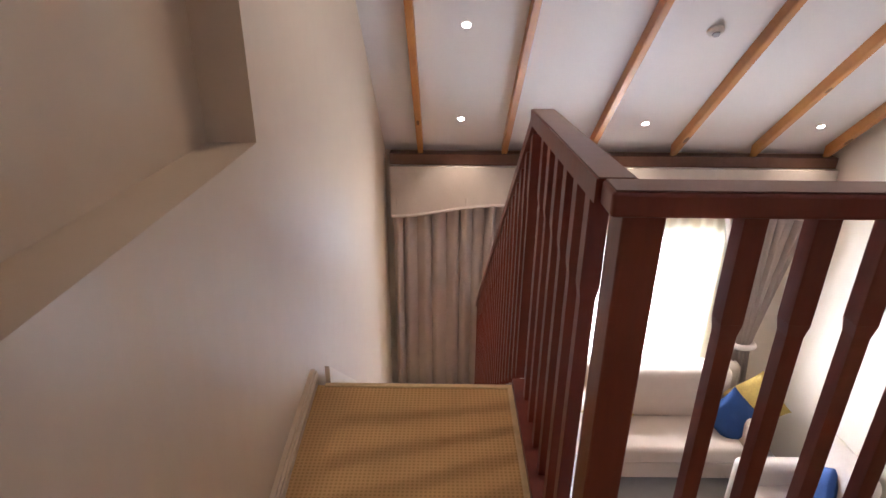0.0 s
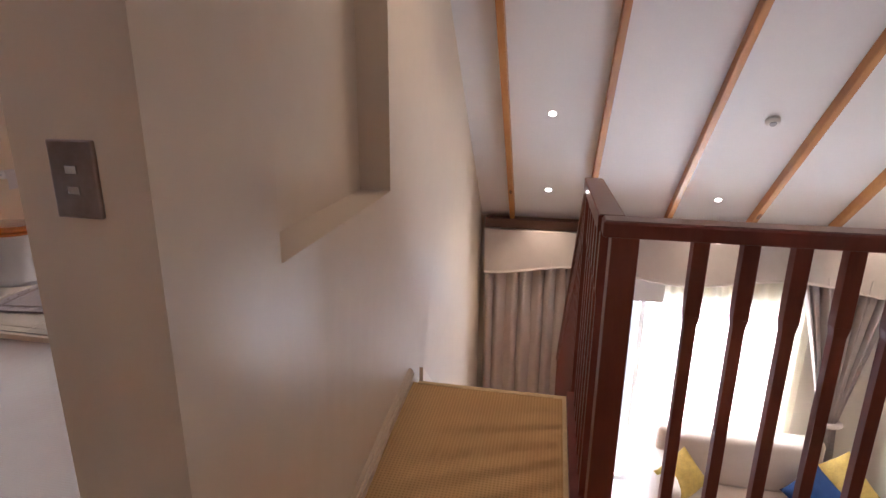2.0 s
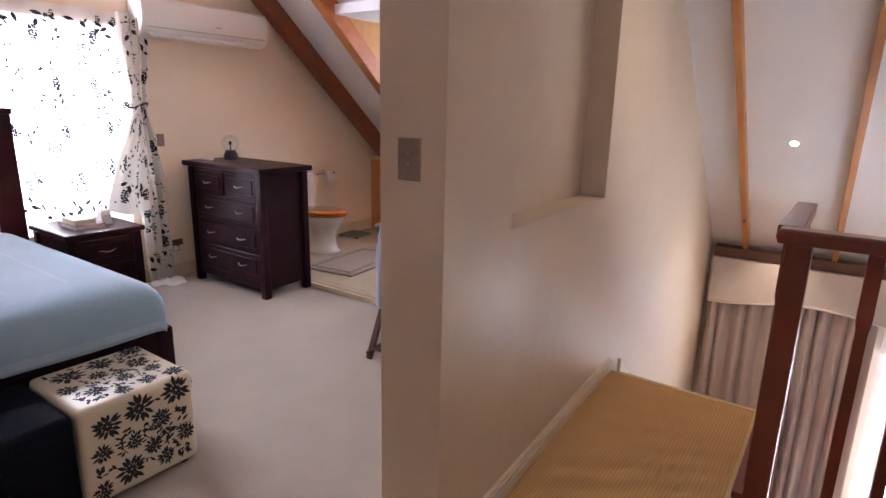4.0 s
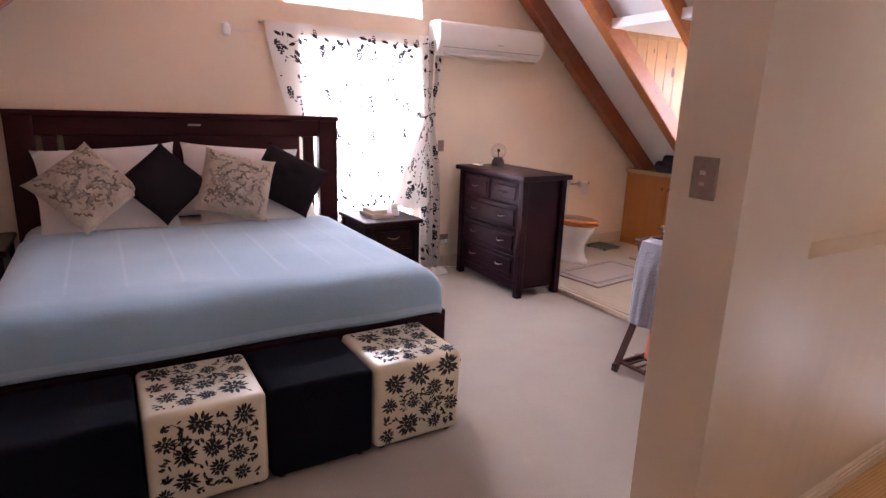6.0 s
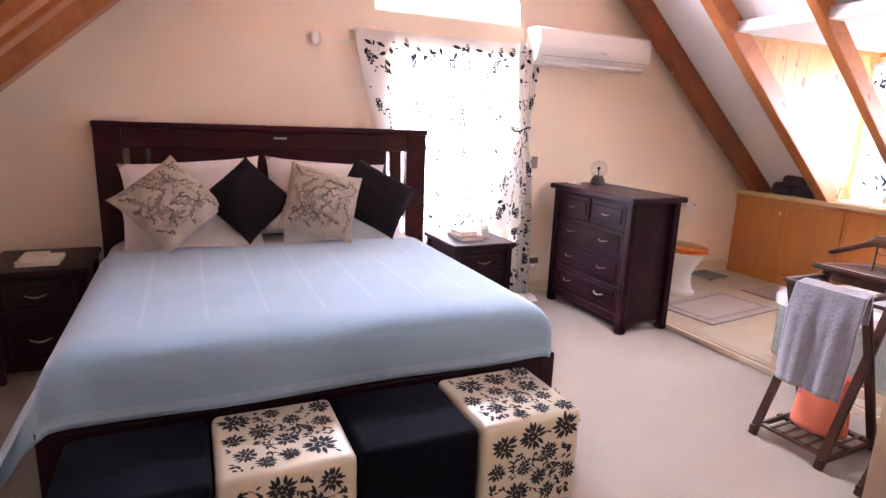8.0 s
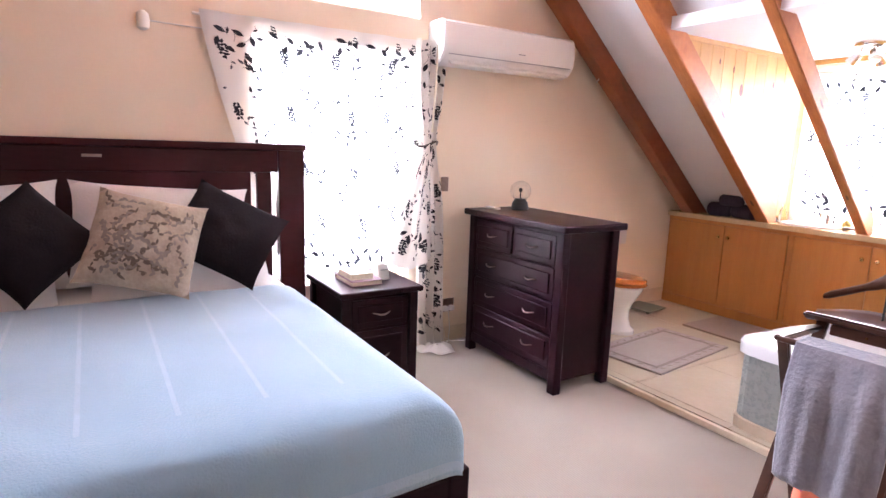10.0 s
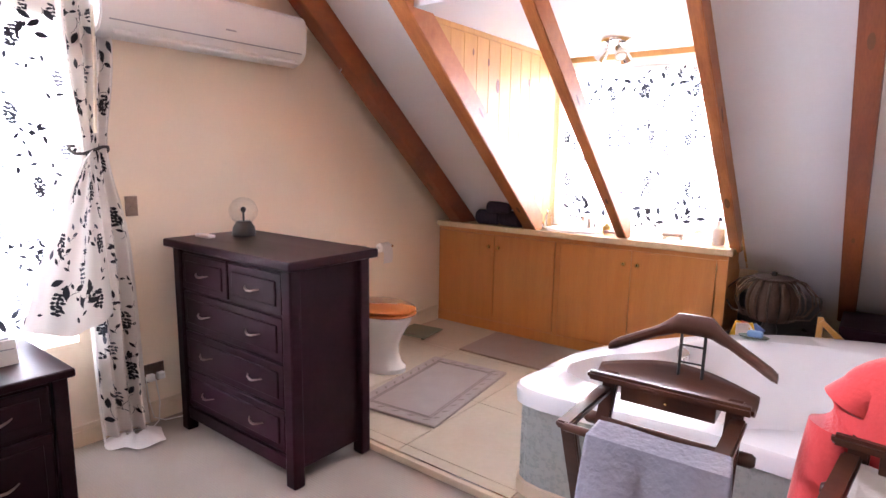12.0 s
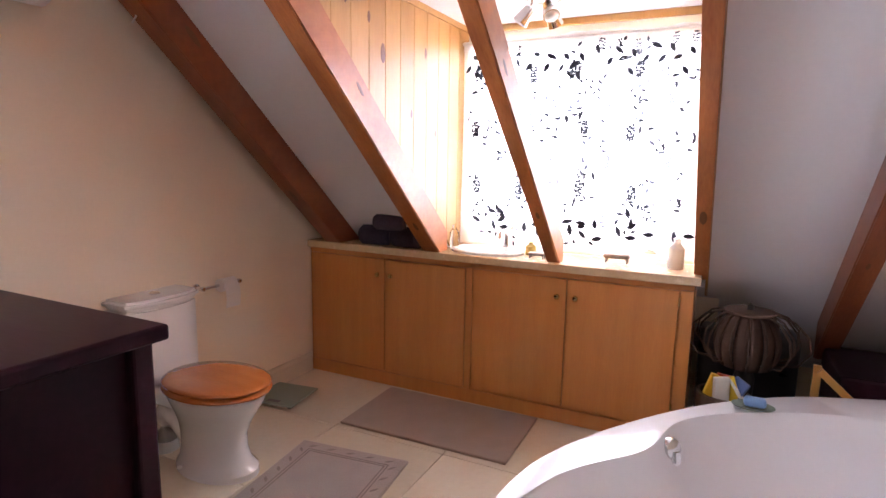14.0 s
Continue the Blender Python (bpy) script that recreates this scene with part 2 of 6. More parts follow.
PALEBLUE = mat("pale_blue_soap", (0.22, 0.38, 0.66), None, 10, 0.4)
BOOKA = mat("mauve_book_cover", (0.42, 0.26, 0.32), None, 20, 0.5)
PAPER = mat("paper_pages", (0.76, 0.69, 0.55), None, 40, 0.8, 0.3)
PURPLE = mat("dark_plum_cloth", (0.065, 0.045, 0.072), (0.035, 0.024, 0.042), 8, 0.85, 0.5)
GREYFLOOR = mat("grey_lounge_floor", (0.30, 0.28, 0.27), None, 4, 0.4, 0.05)
YELLOWPACK = mat("yellow_packet", (0.75, 0.48, 0.03), None, 20, 0.4)
REDPACK = mat("red_packet", (0.55, 0.07, 0.02), None, 20, 0.4)
BLUEPACK = mat("blue_packet", (0.10, 0.16, 0.42), None, 20, 0.4)
GLASS = clear_glass("clear_glass")
THINGLASS = thin_glass("thin_blown_glass")
PEBBLED = mat("white_window_frame", (0.80, 0.80, 0.80), None, 10, 0.4, 0.02)
LAMPON = glowing("lit_lamp_face", (1.0, 0.93, 0.82), 30)


# ---- mesh helpers ----
def box(bm, x0, x1, y0, y1, z0, z1, bev=0.0, seg=2):
    vs = [bm.verts.new((x, y, z)) for x in (x0, x1) for y in (y0, y1) for z in (z0, z1)]
    fs = [bm.faces.new([vs[i] for i in q]) for q in ((0, 1, 3, 2), (4, 6, 7, 5), (0, 4, 5, 1), (2, 3, 7, 6), (0, 2, 6, 4), (1, 5, 7, 3))]
    if bev:
        es = list({e for f in fs for e in f.edges})
        bmesh.ops.bevel(bm, geom=es, offset=bev, segments=seg, affect="EDGES", profile=0.5)
    return bm


def boxm(x0, x1, y0, y1, z0, z1, bev=0.0, seg=2):
    return box(bmesh.new(), x0, x1, y0, y1, z0, z1, bev, seg)


def prism(bm, pts, axis, a, b):
    """A flat outline pushed from a to b along an axis; pts hold the other two coordinates in x, y, z order."""
    def at(p, v):
        return {"x": (v, p[0], p[1]), "y": (p[0], v, p[1]), "z": (p[0], p[1], v)}[axis]
    lo, hi = [bm.verts.new(at(p, a)) for p in pts], [bm.verts.new(at(p, b)) for p in pts]
    n = len(pts)
    bm.faces.new(lo[::-1]), bm.faces.new(hi)
    for i in range(n):
        bm.faces.new((lo[i], lo[(i + 1) % n], hi[(i + 1) % n], hi[i]))
    bmesh.ops.recalc_face_normals(bm, faces=bm.faces)
    return bm


def bar(bm, p, q, w, d, up=(0, 0, 1), bev=0.0):
    """A squared bar from p to q, w wide and d deep."""
    p, q = Vector(p), Vector(q)
    side = (q - p).cross(Vector(up)).normalized()
    front = side.cross((q - p).normalized())
    vs = [bm.verts.new(c + side * sx * w / 2 + front * sy * d / 2) for c in (p, q) for sx, sy in ((-1, -1), (1, -1), (1, 1), (-1, 1))]
    fs = [bm.faces.new([vs[i] for i in f]) for f in ((0, 1, 2, 3), (7, 6, 5, 4), (0, 4, 5, 1), (1, 5, 6, 2), (2, 6, 7, 3), (3, 7, 4, 0))]
    bmesh.ops.recalc_face_normals(bm, faces=fs)
    if bev:
        bmesh.ops.bevel(bm, geom=list({e for f in fs for e in f.edges}), offset=bev, segments=2, affect="EDGES")
    return bm


def tube(bm, pts, r, n=8, close=False):
    """A round tube along points."""
    pts = [Vector(p) for p in pts]
    rings = []
    for i, p in enumerate(pts):
        d = (pts[min(i + 1, len(pts) - 1)] - pts[max(i - 1, 0)]).normalized()
        a = d.orthogonal().normalized() if abs(d.z) > 0.95 else d.cross(Vector((0, 0, 1))).normalized()
        b = d.cross(a)
        rr = r[i] if isinstance(r, (list, tuple)) else r
        rings.append([bm.verts.new(p + (a * math.cos(2 * math.pi * k / n) + b * math.sin(2 * math.pi * k / n)) * rr) for k in range(n)])
    for u, v in zip(rings, rings[1:]):
        for k in range(n):
            bm.faces.new((u[k], u[(k + 1) % n], v[(k + 1) % n], v[k]))
    bm.faces.new(rings[0]), bm.faces.new(rings[-1])
    bmesh.ops.recalc_face_normals(bm, faces=bm.faces)
    return bm


def lathe(bm, c, prof, n=24, sx=1.0, sy=1.0):
    """A turned body about the upright through c; prof: radius, height."""
    rings = [[bm.verts.new((c[0] + r * sx * math.cos(2 * math.pi * k / n), c[1] + r * sy * math.sin(2 * math.pi * k / n), c[2] + z)) for k in range(n)] for r, z in prof]
    for u, v in zip(rings, rings[1:]):
        for k in range(n):
            bm.faces.new((u[k], u[(k + 1) % n], v[(k + 1) % n], v[k]))
    bm.faces.new(rings[0][::-1]), bm.faces.new(rings[-1])
    bmesh.ops.recalc_face_normals(bm, faces=bm.faces)
    return bm


def grid(bm, fn, nu, nv):
    """A sheet: fn(u, v) for u, v in 0..1."""
    vs = [[bm.verts.new(fn(i / nu, j / nv)) for j in range(nv + 1)] for i in range(nu + 1)]
    for i in range(nu):
        for j in range(nv):
            bm.faces.new((vs[i][j], vs[i + 1][j], vs[i + 1][j + 1], vs[i][j + 1]))
    return bm


def placed(bm, m):
    bmesh.ops.transform(bm, matrix=m, verts=bm.verts)
    return bm


def link_mesh(name, bm, material, smooth):
    me = bpy.data.meshes.new(name)
    bm.to_mesh(me)
    bm.free()
    me.materials.append(material)
    if smooth:
        me.polygons.foreach_set("use_smooth", [True] * len(me.polygons))
        me.set_sharp_from_angle(angle=radians(40))
    return me


def root_of(ob):
    while ob.parent:
        ob = ob.parent
    return ob


def part(name, bm, material, parent, label="", smooth=False, solid=0.0):
    """One mesh under a thing or a part; the bmesh is in world places."""
    bmesh.ops.translate(bm, verts=bm.verts, vec=-root_of(parent).location)
    ob = new(name, link_mesh(name, bm, material, smooth))
    ob.parent = parent
    if solid:
        sm = ob.modifiers.new("thickness", "SOLIDIFY")
        sm.thickness, sm.offset = solid, -1
    return tagged(ob, label)


def thing(name, at, label, category, group="", kind=""):
    ob = new(name)
    ob.location, ob.empty_display_size = at, 0.1
    return tagged(ob, label, category, group, kind)


def single(name, bm, material, label, category, group="", kind="", smooth=False, solid=0.0):
    """A thing of one mesh, with its origin at its base."""
    xs = [v.co for v in bm.verts]
    base = Vector((sum(v.x for v in xs) / len(xs), sum(v.y for v in xs) / len(xs), min(v.z for v in xs)))
    bmesh.ops.translate(bm, verts=bm.verts, vec=-base)
    ob = new(name, link_mesh(name, bm, material, smooth))
    ob.location = base
    if solid:
        sm = ob.modifiers.new("thickness", "SOLIDIFY")
        sm.thickness, sm.offset = solid, -1
    return tagged(ob, label, category, group, kind)


def setting(name, bm, material, label, category, smooth=False):
    return tagged(new(name, link_mesh(name, bm, material, smooth)), label, category, kind="structure")


def child(name, bm, material, parent, label="", smooth=False):
    """A piece of the setting, whose parent stands at the world's origin."""
    ob = new(name, link_mesh(name, bm, material, smooth))
    ob.parent = parent
    return tagged(ob, label)


# ---- the plan ----
GX, PX0, PX1, EX = -4.6, -0.985, -0.745, 3.12
RIDGE, SLOPE, TOP = 0.40, 0.87, 4.618
DOWN, EAVE, KNEE, TILEY = -2.75, 5.0, -3.2, 2.0


def zc(y):
    """Height of the sloping ceiling."""
    return TOP - SLOPE * y if y >= RIDGE else TOP - SLOPE * (2 * RIDGE - y)


def slab(bm, x0, x1, y0, y1, t0, t1):
    """A piece along the slope, from t0 to t1 above the ceiling's face."""
    return prism(bm, [(y0, zc(y0) + t0), (y1, zc(y1) + t0), (y1, zc(y1) + t1), (y0, zc(y0) + t1)], "x", x0, x1)


def arch(y0, y1, z0, z1, n=14):
    c, r = (y0 + y1) / 2, (y1 - y0) / 2
    return [(y0, z0), (y1, z0)] + [(c + r * math.cos(math.pi * k / n), z1 + r * math.sin(math.pi * k / n)) for k in range(n + 1)]


# floors
floor = setting("floor", boxm(GX, PX0, KNEE, TILEY, -0.25, 0), CARPET, "ribbed beige fitted carpet of the bedroom", "carpet")
bm = boxm(PX0, EX, KNEE, 0.109, -0.25, 0)
box(bm, 0.03, EX, 0.109, 1.09, -0.25, 0)
box(bm, -0.84, 0.03, 0.109, 1.984, -0.25, 0)
setting("floor_landing", bm, TANC, "tan woven carpet of the stair landing", "carpet")
bm = boxm(0.012, 0.036, 1.09, 1.99, -0.03, 0.006, 0.004)
box(bm, PX1, 0.036, 1.972, 1.996, -0.03, 0.007, 0.004)
setting("carpet_binding", bm, BIND, "pale stitched binding along the landing carpet's edge", "carpet edge")
setting("floor_bath", boxm(GX, PX0, TILEY, EAVE, -0.25, 0.026), GROUT, "cream tiled floor of the raised bathroom", "floor")
setting("floor_lounge", boxm(PX1, EX, KNEE, EAVE, DOWN - 0.1, DOWN), GREYFLOOR, "grey floor of the lounge below", "floor")
bm = boxm(GX, PX0, 1.972, 2.0, 0.0, 0.036, 0.004)
setting("threshold_strip", bm, TRIM, "ivory step edge between carpet and bathroom tiles", "step edge")
setting("tile_edge_strip", boxm(GX, PX0, 1.996, 2.004, 0.0, 0.040), CHROME, "thin metal edge strip of the bathroom tiles", "edge strip")

# gable wall, with its arched window
prof = [(KNEE, -0.25), (EAVE, -0.25), (EAVE, zc(EAVE)), (RIDGE, zc(RIDGE)), (KNEE, zc(KNEE))]
WY0, WY1, WZ0, WZ1 = 0.02, 1.09, 0.55, 2.09
FY0, FY1, FZS = -0.10, 1.15, 2.34
bm = bmesh.new()
for loop in (prof, [(WY0, WZ0), (WY1, WZ0), (WY1, WZ1), (WY0, WZ1)], arch(FY0, FY1, FZS, FZS + 0.02)):
    vs = [bm.verts.new((GX, *p)) for p in loop]
    for i in range(len(vs)):
        bm.edges.new((vs[i], vs[(i + 1) % len(vs)]))
bmesh.ops.triangle_fill(bm, use_beauty=True, use_dissolve=False, edges=bm.edges[:])
bmesh.ops.delete(bm, geom=[f for f in bm.faces if all(WY0 - 1e-4 <= v.co.y <= WY1 + 1e-4 and WZ0 - 1e-4 <= v.co.z <= WZ1 + 1e-4 for v in f.verts) or all(FY0 - 1e-4 <= v.co.y <= FY1 + 1e-4 and FZS - 1e-4 <= v.co.z <= 3.2 for v in f.verts)], context="FACES_ONLY")
out = bmesh.ops.extrude_face_region(bm, geom=bm.faces[:])
bmesh.ops.translate(bm, verts=[v for v in out["geom"] if isinstance(v, bmesh.types.BMVert)], vec=(-0.25, 0, 0))
bmesh.ops.recalc_face_normals(bm, faces=bm.faces)
setting("wall_gable", bm, CREAM, "cream painted gable wall with a window and an arched fanlight", "wall")

# stair wall with its niche
N0, N1, NZ = 0.535, 1.535, 1.122
bm = bmesh.new()
YN = (TOP - NZ) / SLOPE
cuts = sorted({0.109, RIDGE, N0, 0.25, 0.65, 0.78, 0.9, 1.02, 1.15, 1.28, 1.4, N1, 1.63, 1.72, 1.81, 1.9, 1.99, 2.1, 2.25, 2.4, 2.8, 3.3, YN, 4.5, EAVE})
for ya, yb in zip(cuts, cuts[1:]):
    za, zb = min(NZ, zc(ya)), min(NZ, zc(yb))
    prism(bm, [(ya, DOWN), (yb, DOWN), (yb, 0.0), (ya, 0.0)], "x", PX0, PX1)
    prism(bm, [(ya, 0.0), (yb, 0.0), (yb, zb), (ya, za)], "x", PX0, PX1)
    if N0 <= ya < N1:
        prism(bm, [(ya, NZ), (yb, NZ), (yb, zc(yb)), (ya, zc(ya))], "x", PX0, -0.885)
        prism(bm, [(ya, 2.35), (yb, 2.35), (yb, zc(yb)), (ya, zc(ya))], "x", -0.885, PX1)
    elif yb <= YN:
        prism(bm, [p for p in ((ya, NZ), (yb, NZ), (yb, zc(yb)), (ya, zc(ya))) if p != (yb, zc(yb)) or zc(yb) > NZ + 1e-6], "x", PX0, PX1)


def ease(t):
    t = min(max(t, 0.0), 1.0)
    return t * t * (3 - 2 * t)


def stair_face(y, z=1.2):
    """The stair wall's face runs a little out of true."""
    face = -0.735 - 0.0098 * (min(y, N1) - 0.109) - 0.024 * ease((y - 1.1) / 1.4) - 0.0065 * max(y - 1.9, 0)
    return face - 0.038 * ease((y - 0.109) / 1.55) * (1 - ease((y - 1.75) / 1.7)) * (1 - min(max(z / NZ, 0), 1))


for v in bm.verts:
    if v.co.x > -0.8:
        v.co.x = stair_face(v.co.y, v.co.z)
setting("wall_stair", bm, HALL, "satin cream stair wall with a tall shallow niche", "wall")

# other walls
bm = prism(bmesh.new(), [(KNEE, DOWN), (EAVE, DOWN), (EAVE, zc(EAVE)), (RIDGE, zc(RIDGE)), (KNEE, zc(KNEE))], "x", EX, EX + 0.2)
setting("wall_east", bm, LOUNGE, "pale cream end wall of the lounge", "wall")
setting("wall_south", boxm(GX - 0.25, EX + 0.2, KNEE - 0.2, KNEE, DOWN, zc(KNEE) + 0.1), CREAM, "low cream knee wall under the roof", "wall")
DX0, DX1, DZ1 = 0.72, 2.30, -0.50
bm = boxm(PX0, DX0, EAVE, EAVE + 0.2, DOWN, zc(EAVE))
box(bm, DX1, EX + 0.2, EAVE, EAVE + 0.2, DOWN, zc(EAVE))
box(bm, DX0, DX1, EAVE, EAVE + 0.2, DZ1, zc(EAVE))
setting("wall_lounge", bm, LOUNGE, "pale lounge wall with a glazed sliding door", "wall")
setting("wall_eave", boxm(GX - 0.25, PX0, EAVE, EAVE + 0.2, -0.25, zc(EAVE)), CREAM, "low eave wall behind the vanity", "wall")
setting("wall_lounge_west", boxm(PX0, PX1, KNEE, 0.109, DOWN, -0.25), LOUNGE, "plain lounge wall below the landing", "wall")

# sloping ceilings, open at the dormer
CX0, CX1, CY0, CY1, CZ = -3.66, -2.17, 2.66, 4.36, 2.30
bm = slab(bmesh.new(), GX - 0.25, CX0, RIDGE, EAVE + 0.2, 0, 0.12)
slab(bm, CX1, EX + 0.2, RIDGE, EAVE + 0.2, 0, 0.12)
slab(bm, CX0, CX1, RIDGE, CY0, 0, 0.12)
slab(bm, CX0, CX1, CY1, EAVE + 0.2, 0, 0.12)
setting("ceiling_north", bm, WHITE, "white sloping ceiling between pine rafters", "ceiling")
setting("ceiling_south", slab(bmesh.new(), GX - 0.25, EX + 0.2, KNEE - 0.2, RIDGE, 0, 0.12), WHITE, "white sloping ceiling of the south roof side", "ceiling")
setting("ceiling_dormer", boxm(CX0 - 0.06, CX1 + 0.06, 2.5, 4.62, CZ, CZ + 0.08), WHITE, "flat white dormer ceiling", "ceiling")
FX0, FX1, FZ0, FZ1 = -3.58, -2.27, 1.06, 2.18
bm = boxm(CX0 - 0.06, FX0, 4.44, 4.54, 0.6, CZ)
box(bm, FX1, CX1 + 0.06, 4.44, 4.54, 0.6, CZ)
box(bm, FX0, FX1, 4.44, 4.54, 0.6, FZ0)
box(bm, FX0, FX1, 4.44, 4.54, FZ1, CZ)
setting("wall_dormer", bm, CREAM, "dormer front wall around its window", "wall")
cheek_w = setting("dormer_cheek", prism(bmesh.new(), [((TOP + 0.05 - 2.36) / SLOPE, 2.36), (4.44, 2.36), (4.44, zc(4.44) + 0.05)], "x", CX0 - 0.06, CX0 - 0.014), PINE_PALE, "pale knotty pine dormer cheek", "wall panel")
cheek_e = setting("dormer_cheek", prism(bmesh.new(), [((TOP + 0.05 - 2.36) / SLOPE, 2.36), (4.44, 2.36), (4.44, zc(4.44) + 0.05)], "x", CX1 + 0.014, CX1 + 0.06), PINE_PALE, "pale knotty pine dormer cheek", "wall panel")
for ch, xa, xb in ((cheek_w, CX0 + 0.001, CX0 + 0.014), (cheek_e, CX1 - 0.014, CX1 - 0.001)):
    y = 2.60
    while y < 4.42:
        y1 = min(y + 0.137, 4.43)
        if zc(y1) < CZ:
            child("board", prism(bmesh.new(), [(y, max(zc(y), 0.7)), (y1, max(zc(y1), 0.7)), (y1, CZ), (y, CZ)] if zc(y) < CZ else [((TOP - CZ) / SLOPE, CZ - 0.001), (y1, zc(y1)), (y1, CZ)], "x", xa, xb), PINE_PALE, ch)
        y = y1 + 0.004
bm = bmesh.new()
for y, z, r in ((3.42, 1.98, 0.032), (3.70, 1.72, 0.016), (3.30, 2.12, 0.018), (3.98, 1.63, 0.014), (3.85, 2.05, 0.02), (3.12, 2.16, 0.015)):
    lathe(bm, (0, 0, 0), [(r * 0.3, 0), (r, 0.001), (r * 0.7, 0.002)], 10, 0.7, 1.5)
    vs = bm.verts[-30:]
    for v in vs:
        v.co = Vector((CX0 + 0.0145 + v.co.z, y + v.co.x, z + v.co.y))
child("knot", bm, KNOT, cheek_w, "dark oval wood knots")
bm = boxm(CX0, CX0 + 0.02, 2.7, 4.43, CZ - 0.035, CZ, 0.003)
box(bm, CX0, CX1, 4.40, 4.425, CZ - 0.04, CZ, 0.003)
setting("dormer_trim", bm, PINE_PALE, "pale pine moulding under the dormer ceiling", "trim")

# wall plate over the lounge curtains
setting("wall_plate", boxm(PX1, EX, 4.86, EAVE, 0.165, 0.262, 0.006), PLATE, "stained pine wall plate under the rafters", "beam")


# rafters
def rafter(x, w, dv, y0, y1, material=PINE, label="orange pine rafter with dark knots"):
    bm = slab(bmesh.new(), x, x + w, y0, y1, -dv, 0.004)
    bmesh.ops.bevel(bm, geom=[e for e in bm.edges if all(v.co.z < zc(v.co.y) - dv * 0.5 for v in e.verts)], offset=0.006, segments=2, affect="EDGES")
    ob = single("rafter", bm, material, label, "rafter", "roof rafters", "structure")
    rnd = random.Random(int(x * 100) + 7)
    kb = bmesh.new()
    for k in range(5):
        y = y0 + (y1 - y0) * (k + rnd.random()) / 5
        t = -dv * (0.3 + 0.5 * rnd.random())
        r = 0.012 + 0.018 * rnd.random()
        n0 = len(kb.verts)
        lathe(kb, (0, 0, 0), [(r * 0.4, 0), (r, 0.0006), (r * 0.6, 0.0012)], 9, 1.5, 0.8)
        for v in list(kb.verts)[n0:]:
            a, b, c = v.co
            v.co = Vector((x + w + c, y + a, zc(y + a) + t + b)) if k % 2 else Vector((x + w / 2 + b * 0.8, y + a, zc(y + a) - dv - c))
    part("knot", kb, KNOT, ob, "dark oval knots")
    return ob


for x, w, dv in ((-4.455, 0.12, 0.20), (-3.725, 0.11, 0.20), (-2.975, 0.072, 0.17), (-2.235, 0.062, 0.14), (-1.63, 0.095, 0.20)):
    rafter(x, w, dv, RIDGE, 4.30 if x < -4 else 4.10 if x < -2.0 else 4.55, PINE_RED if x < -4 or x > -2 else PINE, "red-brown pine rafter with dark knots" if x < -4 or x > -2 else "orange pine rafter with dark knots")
for x in (-0.50, 0.225, 0.955, 1.68, 2.37, 3.0):
    rafter(x, 0.048, 0.11, RIDGE, 4.90, PINE_GOLD, "slim golden pine rafter over the stairwell")
for x in (-4.43, -3.74, -3.46, -2.94, -2.20, -1.47, -0.74, 0.0):
    rafter(x, 0.15 if x < -3 else 0.09, 0.21, KNEE + 0.05, RIDGE)

# baseboards
def baseboard(x0, x1, y0, y1, z=0.0, h=0.115, material=TRIM):
    bm = boxm(x0, x1, y0, y1, z, z + h, 0.004)
    if x1 - x0 < y1 - y0:
        box(bm, x0 - 0.003, x1 + 0.004, y0, y1, z + h * 0.70, z + h * 0.76, 0.001)
    else:
        box(bm, x0, x1, y0 - 0.004, y1 + 0.004, z + h * 0.70, z + h * 0.76, 0.001)
    return setting("baseboard", bm, material, "ivory painted moulded baseboard", "baseboard")


baseboard(GX, GX + 0.016, KNEE, 1.97)
baseboard(GX, GX + 0.016, 2.01, 4.0, 0.035, 0.13)
bm = bmesh.new()
run = [0.12, 0.4, 0.6, 0.8, 1.0, 1.25, 1.5, 1.75, 1.99]
for h0, h1, d in ((0.0, 0.066, 0.026), (0.046, 0.052, 0.031), (0.066, 0.076, 0.018)):
    prism(bm, [(stair_face(y, 0.04) - 0.002, y) for y in run] + [(stair_face(y, 0.04) + d, y) for y in run[::-1]], "z", h0, h1)
setting("baseboard", bm, TRIM, "ivory painted moulded baseboard along the landing", "baseboard")
baseboard(PX0, PX1, 0.092, 0.108, 0.0, 0.10)
baseboard(PX0 - 0.016, PX0 - 0.001, 0.109, 1.97)
bm = prism(bmesh.new(), [(2.0, 0.085), (2.0, -0.10), (4.9, -2.62), (4.9, -2.44)], "x", PX1, PX1 + 0.02)
setting("stair_skirting", bm, TRIM, "ivory skirting that follows the stairs down", "skirting")

# stairs
stairs = setting("stairs", prism(bmesh.new(), [(1.984, -0.25), (1.984, -0.20)] + [p for k in range(13) for p in ((1.984 + 0.222 * k, -0.2 - 0.1962 * k), (1.984 + 0.222 * (k + 1), -0.2 - 0.1962 * k))][1:] + [(4.87, DOWN), (4.4, DOWN)], "x", PX1 + 0.021, 0.03), TANC, "carpeted stairs down to the lounge", "stairs")

# ---- outside ----
def backdrop(name, bm, strength):
    return setting(name, bm, glowing(name + "_haze", (0.93, 0.97, 1.0), strength), "bright hazy sky outside the window", "backdrop")


backdrop("backdrop", boxm(-60.1, -60.0, -50, 50, -12, 60), 3.0)
backdrop("backdrop", boxm(-50, 50, 60.0, 60.1, -12, 60), 3.0)
setting("ground", boxm(-400, 400, 5.2, 400, DOWN - 0.4, DOWN - 0.15), mat("pale_paving", (0.45, 0.43, 0.40), None, 3, 0.8, 0.2), "pale paved ground outside the house", "ground")
bm = boxm(-400, GX - 0.3, -300, 5.19, DOWN - 0.4, DOWN - 0.15)
setting("ground", bm, mat("garden_grass", (0.06, 0.10, 0.03), None, 3, 0.9, 0.3), "green lawn outside the gable", "ground")


